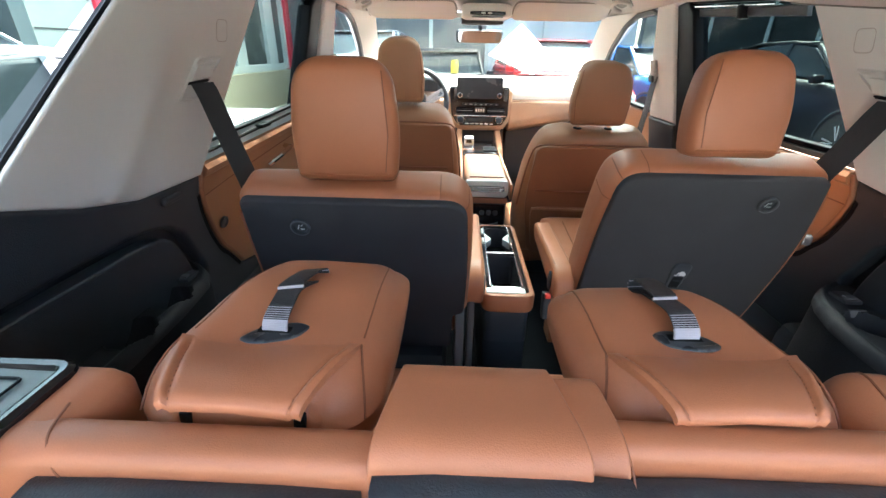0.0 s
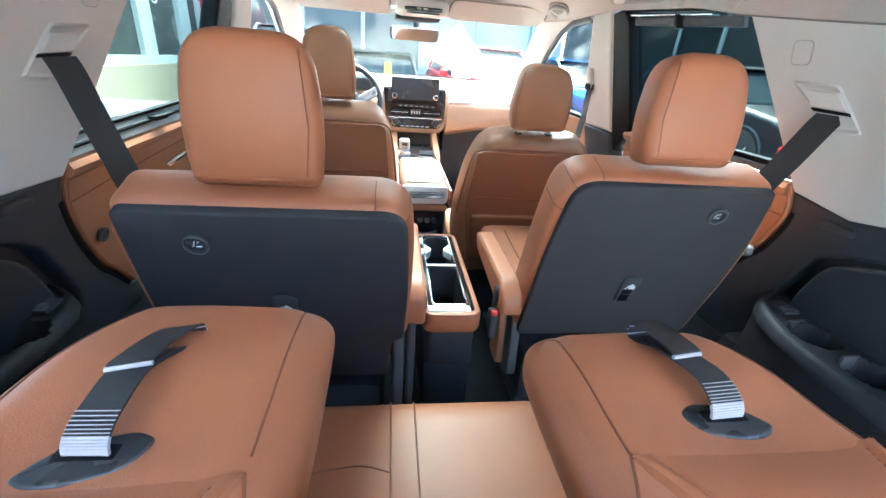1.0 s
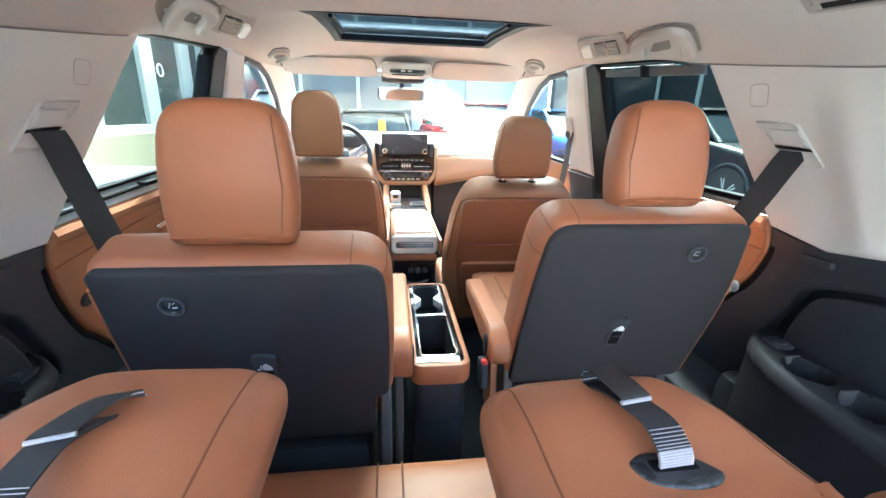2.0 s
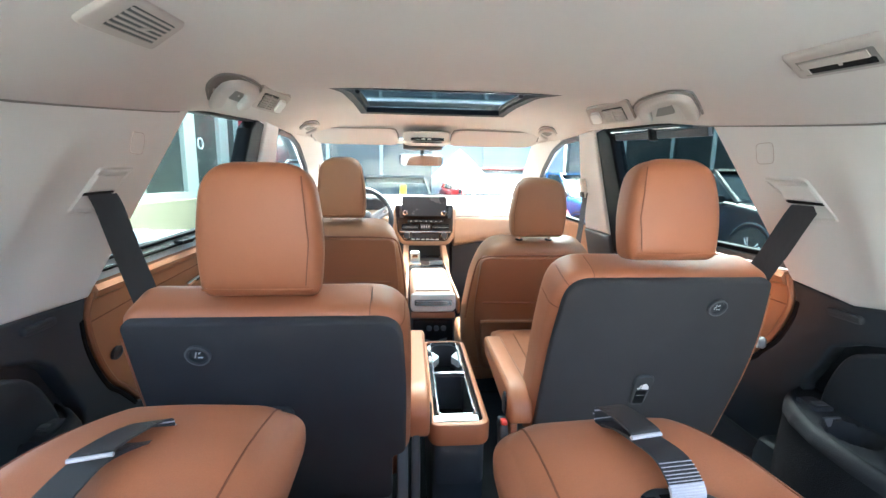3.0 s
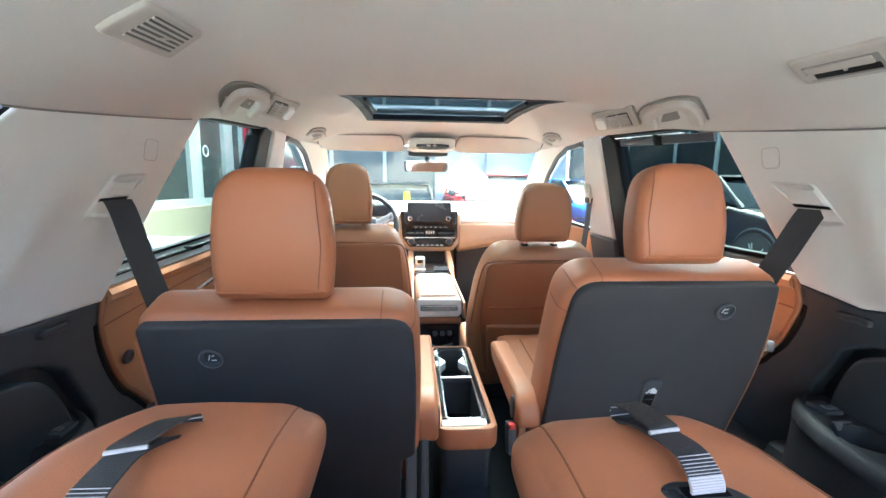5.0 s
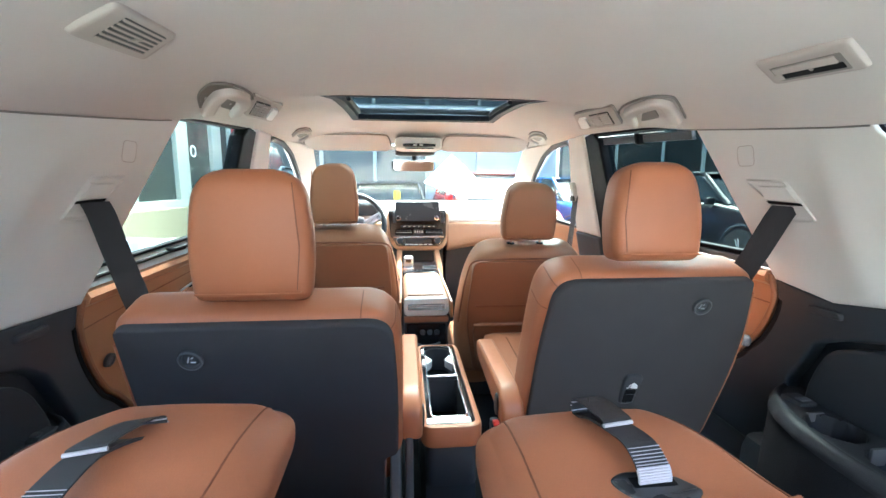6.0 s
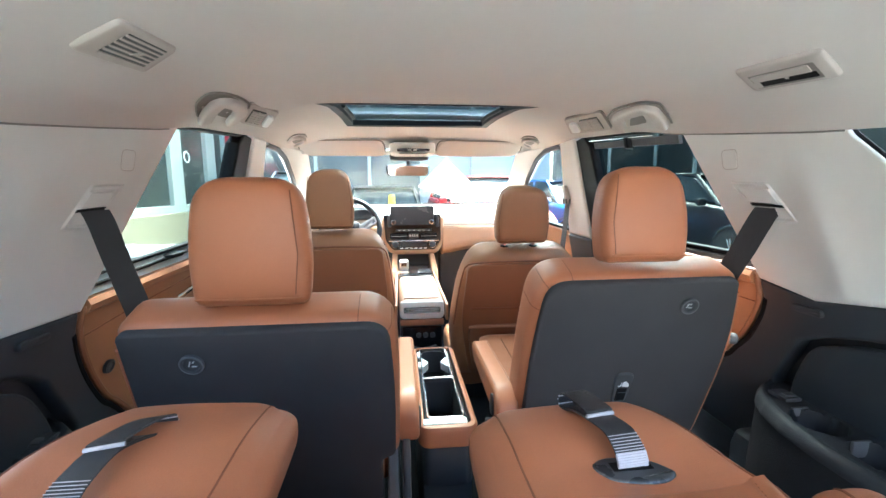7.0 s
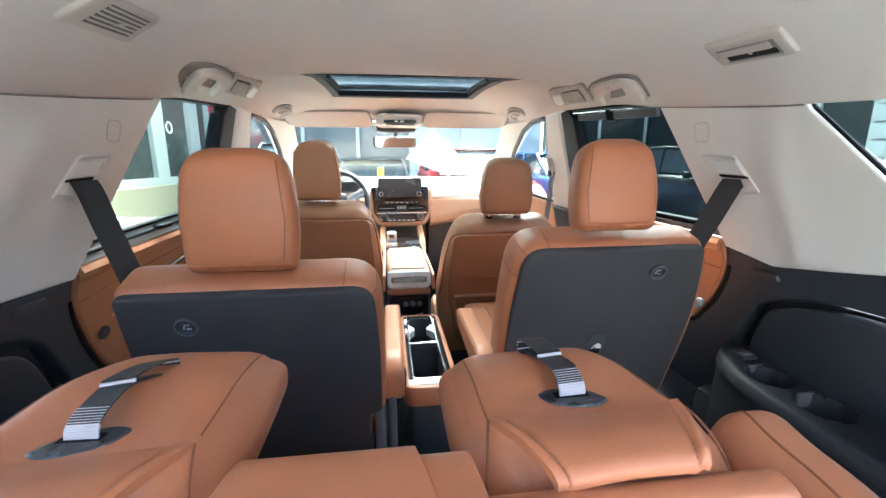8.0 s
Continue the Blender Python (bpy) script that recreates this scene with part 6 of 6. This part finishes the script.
# ---- seat belts ----
def belt(name, pts, width, side, label):
    b = thing(name, tuple(pts[-1]), label, "seat belt", "seat belts")
    part("webbing", strip(smooth_line(pts, 30), width, 0.0016, side), WEBBING, b)
    return b


b1 = belt("seat_belt", [(0.724, 0.905, 1.322), (0.716, 0.915, 1.295), (0.695, 0.935, 1.22), (0.672, 0.962, 1.13), (0.668, 1.00, 0.98), (0.668, 1.06, 0.78)], 0.052, lambda i: (-0.6, 1, 0.05), "black seat belt running down from the pillar outlet")
part("belt_guide", rbox((0.675, 0.985, 1.045), (0.012, 0.016, 0.012), 0.006, 4), DARKGREY, b1, "grey belt guide")
b2 = belt("seat_belt", [(-0.716, 0.985, 1.326), (-0.708, 0.990, 1.298), (-0.684, 0.985, 1.22), (-0.650, 0.985, 1.10), (-0.640, 1.01, 0.98), (-0.640, 1.06, 0.78)], 0.052, lambda i: (0.6, 1, 0.05), "black seat belt running down from the pillar outlet")
part("belt_guide", rbox((-0.655, 1.02, 0.90), (0.012, 0.016, 0.012), 0.006, 4), DARKGREY, b2, "grey belt guide")
for s in (-1, 1):
    fb = belt("seat_belt", [(s * 0.712, 1.995, 1.315), (s * 0.706, 1.99, 1.27), (s * 0.690, 1.965, 1.18), (s * 0.672, 1.95, 1.05), (s * 0.66, 1.94, 0.85)], 0.044, lambda i: (-0.12 * s, 1, 0), "dark grey front seat belt on the centre pillar")
    part("height_slider", mapped(rbox((2.00, -0.024, 1.335), (0.018, 0.012, 0.045), 0.008, 5), on_side(s)), TRIM, fb, "light grey height adjuster")
    part("belt_ring", mapped(rbox((1.998, -0.036, 1.305), (0.020, 0.006, 0.014), 0.005, 5), on_side(s)), DARKGREY, fb, "dark belt ring")

# ---- outside ----
ASPHALT = mat("grey concrete", (0.15, 0.147, 0.14), 0.85, vary=0.25, scale=0.6, grain=60, bump=0.4)
PAVING = mat("cream paving", (0.24, 0.225, 0.17), 0.7, vary=0.08, scale=1.5, grain=40, bump=0.2)
WALLWHITE = mat("white wall panel", (0.20, 0.228, 0.222), 0.6, vary=0.04, scale=0.8, grain=60)
REDPAINT = mat("red cladding", (0.36, 0.016, 0.03), 0.4, vary=0.06, scale=1, grain=60, bump=0.05)
FRAMEWHITE = mat("white door frame", (0.38, 0.40, 0.355), 0.45, vary=0.04, scale=2, grain=80, bump=0.05)
SHOPGLASS = mat("dark shop glass", (0.052, 0.058, 0.052), 0.25, vary=0.45, scale=0.9, bump=0, spec=0.15)
CREAMWALL = mat("cream plinth", (0.25, 0.225, 0.15), 0.7, vary=0.05, scale=1, grain=60)
# facade colour lifted to hold the glare on the right half
GLAREPANEL = mat("facade panel paled for glare", (0.40, 0.42, 0.41), 0.4, vary=0.12, scale=0.6, grain=60, bump=0.05)
GREYPANEL = mat("grey facade panel", (0.085, 0.095, 0.092), 0.25, vary=0.25, scale=0.5, grain=60, bump=0.05, spec=0.25)
TYRE = mat("tyre rubber", (0.018, 0.018, 0.019), 0.8, vary=0.2, scale=10, grain=120)
CARGLASS = mat("dark car glass", (0.02, 0.026, 0.03), 0.10, vary=0.2, scale=2, bump=0, spec=0.35)
WHITECAR = mat("white lacquer", (0.50, 0.51, 0.52), 0.22, vary=0.02, scale=2, bump=0, coat=0.6)
REDCAR = mat("red lacquer", (0.50, 0.02, 0.02), 0.22, vary=0.05, scale=2, bump=0, coat=0.6)
SILVERCAR = mat("silver lacquer", (0.45, 0.47, 0.49), 0.28, metal=0.3, vary=0.03, scale=2, bump=0, coat=0.6)
BLACKCAR = mat("black lacquer", (0.010, 0.011, 0.013), 0.35, vary=0.1, scale=2, bump=0, coat=0.0, spec=0.3)
BLUECAR = mat("blue lacquer", (0.03, 0.12, 0.34), 0.22, vary=0.05, scale=2, bump=0, coat=0.6)
# dark car glass made lighter, so its colour holds sky reflection and haze
SKYGLASS = mat("car glass with sky reflection in its colour", (0.10, 0.12, 0.125), 0.08, vary=0.2, scale=2, bump=0, spec=0.8)
DIMGLASS = mat("dim dark glass wall", (0.030, 0.034, 0.032), 0.35, vary=0.3, scale=0.7, bump=0, spec=0.12)
REDLENS = mat("red lamp lens", (0.35, 0.01, 0.01), 0.15, vary=0.05, bump=0)

gv = [(x, y, -0.10) for y in np.linspace(-60, 120, 19) for x in np.linspace(-90, 90, 19)]
gf = [(j * 19 + i, j * 19 + i + 1, (j + 1) * 19 + i + 1, (j + 1) * 19 + i) for j in range(18) for i in range(18)]
solid("ground", thick(gv, gf, (0, 0, -0.3)), ASPHALT, "grey concrete car park", "ground", "structure")
solid("pavement", box(-5.0, -1.9, -6, 30, -0.09, 0.02, 0.02), PAVING, "cream paved strip along the showroom", "pavement", "structure")

GZ = -0.10


def facade(name, at, label):
    return thing(name, at, label, "building", kind="structure")


# showroom on the left: panels, red cladding, framed glass doors on a cream plinth
fx = -5.0
left = facade("showroom", (fx, 8, GZ), "white and red showroom front with framed glass doors")
part("plinth", box(fx - 0.3, fx + 0.15, 3.5, 30, GZ, 0.86, 0.01), CREAMWALL, left, "cream plinth")
part("white_panel", box(fx - 0.2, fx, 5.2, 6.2, 0.86, 4.2, 0.01), WALLWHITE, left, "white wall panel")
for zz in (1.55, 2.6, 3.5):
    part("panel_joint", box(fx - 0.1, fx + 0.004, 5.22, 6.18, zz, zz + 0.02, 0.001), DARKGREY, left, "panel joint")
part("red_panel", box(fx - 0.25, fx + 0.05, 6.2, 7.75, 0.86, 4.2, 0.01), REDPAINT, left, "red cladding")
part("red_panel", box(fx - 0.25, fx + 0.10, 12.87, 13.9, 0.86, 4.2, 0.01), REDPAINT, left, "red cladding")
part("upper_wall", box(fx - 0.4, fx - 0.05, 3.5, 30, 4.2, 6.2, 0.01), WALLWHITE, left, "white fascia")
part("backing", box(fx - 0.5, fx - 0.26, 13.9, 30, 0.86, 4.2, 0.01), WALLWHITE, left, "white wall panel")
for y0, y1 in ((7.75, 8.25), (8.25, 10.1), (10.1, 11.85), (11.85, 12.8)):
    part("glass_pane", box(fx - 0.12, fx - 0.08, y0, y1, 0.9, 4.2, 0.002), SHOPGLASS, left, "dark glass")
for y0, w in ((7.75, 0.10), (8.2, 0.16), (9.85, 0.50), (11.60, 0.52), (12.74, 0.13)):
    part("door_frame", box(fx - 0.14, fx + 0.02, y0, y0 + w, 0.88, 4.2, 0.01), FRAMEWHITE, left, "white door frame")
part("door_frame", box(fx - 0.14, fx + 0.03, 7.75, 12.6, 0.86, 1.02, 0.01), FRAMEWHITE, left, "white bottom rail")
part("door_handle", tube([(fx + 0.06, 10.47 + 0.12 * math.cos(a), 2.11 + 0.12 * math.sin(a)) for a in np.linspace(0, 2 * math.pi, 21)[:-1]], 0.016, 8, True), PALESILVER, left, "round ring handle")

# added out of view to hold back sky light from the left rear
solid("wall_blocker_left", box(-7.4, -7.0, -12, 2.4, GZ, 5.5, 0.01), WALLWHITE, "plain pale wall added to block sky on the left", "wall", "structure")

# plain wall added out of view behind the car to cut low sky light
solid("wall_blocker_behind", box(-7.0, 6.0, -8.6, -8.2, GZ, 4.6, 0.01), mat("grey plaster", (0.20, 0.195, 0.19), 0.8, vary=0.12, scale=1.2, grain=60), "plain grey wall added behind the tailgate to cut sky light", "wall", "structure")

# glazed front ahead
front = facade("glazed_front", (0, 13, GZ), "grey glazed building front with white mullions")
fy = 13.0
part("lower_wall", box(-14, 4.7, fy, fy + 0.4, GZ, 0.75, 0.01), WALLWHITE, front)
part("glass_band", box(-14, 0.62, fy + 0.1, fy + 0.3, 0.75, 3.5, 0.01), GREYPANEL, front, "grey glass band")
part("glare_band", box(0.62, 4.7, fy + 0.1, fy + 0.3, 0.75, 3.5, 0.01), GLAREPANEL, front, "facade band paled for glare")
part("upper_band", box(-14, 4.7, fy + 0.12, fy + 0.3, 3.7, 7.0, 0.01), GREYPANEL, front, "grey upper glass")
part("beam", box(-14, 4.7, fy - 0.05, fy + 0.3, 3.5, 3.72, 0.01), FRAMEWHITE, front, "white beam")
part("beam", box(-14, 4.7, fy - 0.05, fy + 0.3, 7.0, 7.4, 0.01), FRAMEWHITE, front, "white beam")
for k in range(-8, 4):
    x = -0.95 + k * 1.57
    part("mullion", box(x - 0.05, x + 0.05, fy - 0.03, fy + 0.2, 0.75, 7.0, 0.005), FRAMEWHITE, front, "white mullion")

# dark glazed front on the right
right = facade("dark_front", (8, 6, GZ), "dark glazed front with white mullions")
rx = 8.0
part("glass_wall", box(rx, rx + 0.4, -1, 18, GZ, 6.0, 0.01), DIMGLASS, right, "dark glass")
part("return_wall", box(4.7, rx, 12.6, 12.9, GZ, 6.0, 0.01), DIMGLASS, right, "dark glass")
for k in range(7):
    y = 5.38 + k * 1.825
    part("mullion", box(rx - 0.06, rx + 0.1, y, y + 0.09, 0.9, 6.0, 0.005), FRAMEWHITE, right, "white mullion")
for x in (6.34, 7.84):
    part("mullion", box(x, x + 0.07, 12.54, 12.66, 0.9, 6.0, 0.005), FRAMEWHITE, right, "white mullion")
part("rail", box(rx - 0.05, rx + 0.1, -1, 18, 0.86, 0.98, 0.005), FRAMEWHITE, right, "white rail")
shed = facade("sided_building", (6, -4, GZ), "pale building with horizontal siding")
part("wall", box(5.5, 6.0, -8, 4.4, GZ, 2.6, 0.01), WALLWHITE, shed)
for k in range(10):
    part("siding_board", box(5.46, 5.52, -7.9, 4.35, 0.4 + k * 0.2, 0.585 + k * 0.2, 0.01), WALLWHITE, shed)


def parked_car(m, paint, label, tall=0.0, name="parked_car", panes=None, back=0.0):
    """A car: its nose looks to +y, its foot's middle lies at m. tall: extra height."""
    c = thing(name, (0, 0, 0), label, "car", "parked cars")
    h = tall
    body = [(-2.25, 0.30), (2.2, 0.26), (2.3, 0.45), (2.25, 0.72 + h * 0.5), (1.95, 0.86 + h * 0.6), (0.95 - back, 0.98 + h * 0.7), (-1.9, 1.02 + h * 0.8), (-2.3, 0.95 + h * 0.7), (-2.35, 0.55)]
    shell = part("body", mapped(pad(rounded(body, [0.1, 0.1, 0.12, 0.15, 0.2, 0.3, 0.15, 0.12, 0.1], 5), -0.92, 0.92, 0.10, 0.02, 0.02, 4, 4, 0.12), lambda a, d, b: (d * (1 - 0.05 * max(0, (abs(a) - 1.6)) ** 2), a, b)), paint, c)
    top = 1.46 + h
    rear = -2.15 if h > 0.15 else -1.75
    cab = [(1.05 - back, 0.95 + h * 0.7), (0.15 - back, top - 0.06), (-0.4 - back * 0.6, top), (-1.2, top - 0.02), (rear, 1.0 + h * 0.8)]
    tp = lambda a, d, b: (d * (1 - 0.30 * max(0, b - 0.95 - h * 0.7)), a, b)
    part("cabin_glass", mapped(pad(rounded(cab, 0.15, 5), -0.84, 0.84, 0.06, step=0.12), tp), panes or CARGLASS, c, "dark windows" if panes is None else "windows with the sky's reflection in their colour")
    roofp = [(0.28 - back, top - 0.05), (-0.4 - back * 0.6, top + 0.012), (-1.25, top - 0.005), (rear + 0.35, top - 0.12), (-1.25, top - 0.08), (-0.4 - back * 0.6, top - 0.05)]
    part("roof", mapped(pad(rounded(roofp, 0.03, 3), -0.85, 0.85, 0.03, step=0.12), tp), paint, c)
    for sx in (-1, 1):
        for a, b in (((1.0 - back, 0.96 + h * 0.7), (0.2 - back, top - 0.05)), ((-0.35 - back * 0.6, 1.0 + h * 0.75), (-0.4 - back * 0.6, top - 0.03)), ((rear + 0.05, 1.02 + h * 0.8), (rear + 0.42, top - 0.10))):
            part("pillar", mapped(tube([(a[0], sx * 0.85, a[1]), ((a[0] + b[0]) / 2, sx * 0.85, (a[1] + b[1]) / 2), (b[0], sx * 0.85, b[1])], 0.035, 6), tp), paint, c)
        part("headlight", rbox((sx * 0.68, 2.18, 0.72 + h * 0.4), (0.17, 0.08, 0.06), 0.04, 5), LAMP, c, "clear headlight")
        part("tail_light", rbox((sx * 0.72, -2.27, 0.86 + h * 0.6), (0.16, 0.06, 0.06), 0.03, 5), REDLENS, c, "red tail light")
        part("door_mirror", rbox((sx * 0.98, 0.72 - back, 1.02 + h * 0.7), (0.08, 0.05, 0.06), 0.03, 5), paint, c)
        for k in (0, 1):
            part("door_line", tube([(sx * 0.925, 0.75 - k * 1.05, 0.40), (sx * 0.925, 0.75 - k * 1.05, 0.95 + h * 0.7)], 0.006, 4), RUBBER, c)
        for wy in (1.42, -1.42):
            R_ = 0.33 + h * 0.28
            w = part("wheel", moved(lathe([(R_ * 0.62, -0.10), (R_ * 0.96, -0.10), (R_, -0.06), (R_, 0.06), (R_ * 0.96, 0.10), (R_ * 0.62, 0.10)], 28), pose(sx * 0.84, wy, R_, 0, 0, 90)), TYRE, c, "black tyre")
            part("arch", tube([(sx * 0.915, wy + (R_ + 0.05) * math.cos(a), R_ + (R_ + 0.05) * math.sin(a)) for a in np.linspace(0, math.pi, 14)], 0.03, 6), BLACK, c, "black wheel arch")
            part("rim", moved(lathe([(R_ * 0.66, 0.0), (R_ * 0.66, 0.085), (R_ * 0.60, 0.09), (R_ * 0.57, 0.05), (R_ * 0.1, 0.06)], 24), pose(sx * 0.84, wy, R_, 0, 0, -90 * sx)), DARKGREY, w)
            for q in range(5):
                a = q * 2 * math.pi / 5
                part("spoke", moved(joined(*[tube([(R_ * 0.12 * math.cos(a + e), 0.085, R_ * 0.12 * math.sin(a + e)), (R_ * 0.6 * math.cos(a + e), 0.09, R_ * 0.6 * math.sin(a + e))], 0.018, 6) for e in (-0.12, 0.12)]), pose(sx * 0.84, wy, R_, 0, 0, -90 * sx)), SILVER, w)
    part("grille", rbox((0, 2.26, 0.50), (0.5, 0.05, 0.10), 0.03, 5), BLACK, c)
    part("rear_plate", box(-0.26, 0.26, -2.37, -2.33, 0.62, 0.74, 0.005), WHITEMARK, c, "blank plate")
    c.matrix_basis = m
    return c


parked_car(pose(-2.95, 3.0, GZ), WHITECAR, "white sedan parked beside the showroom", 0.02, back=0.6)
parked_car(pose(6.1, 7.55, GZ, 0, 0, 180), BLACKCAR, "black sport utility vehicle with silver spoked wheels", 0.28)
parked_car(pose(1.75, 9.5, GZ, 0, 0, 184), REDCAR, "red sport utility vehicle facing the camera", 0.30, panes=SKYGLASS)
parked_car(pose(-2.35, 10.9, GZ, 0, 0, 178), WHITECAR, "white van-like car facing the camera", 0.46, panes=SKYGLASS)
parked_car(pose(-0.45, 10.6, GZ, 0, 0, 180), BLACKCAR, "black sedan in front of the glazed building", 0.08)
parked_car(pose(4.15, 10.3, GZ, 0, 0, 190), BLUECAR, "blue car parked by the glazed building", 0.22)
parked_car(pose(-7.6, 6.3, GZ, 0, 0, -80), SILVERCAR, "silver sport utility vehicle standing behind the plinth", 0.34)
parked_car(pose(4.2, 1.4, GZ, 0, 0, 175), SILVERCAR, "silver car parked alongside", 0.05)
bol = thing("bollard", (-0.22, 7.8, GZ), "yellow plastic bollard ahead of the car", "bollard")
part("post", moved(lathe([(0.062, 0), (0.062, 1.30), (0.05, 1.36)], 16), pose(-0.22, 7.8, GZ, 90)), mat("yellow plastic", (0.75, 0.55, 0.03), 0.5), bol)
part("band", moved(lathe([(0.064, 1.1), (0.064, 1.16)], 16), pose(-0.22, 7.8, GZ, 90)), DARKGREY, bol)
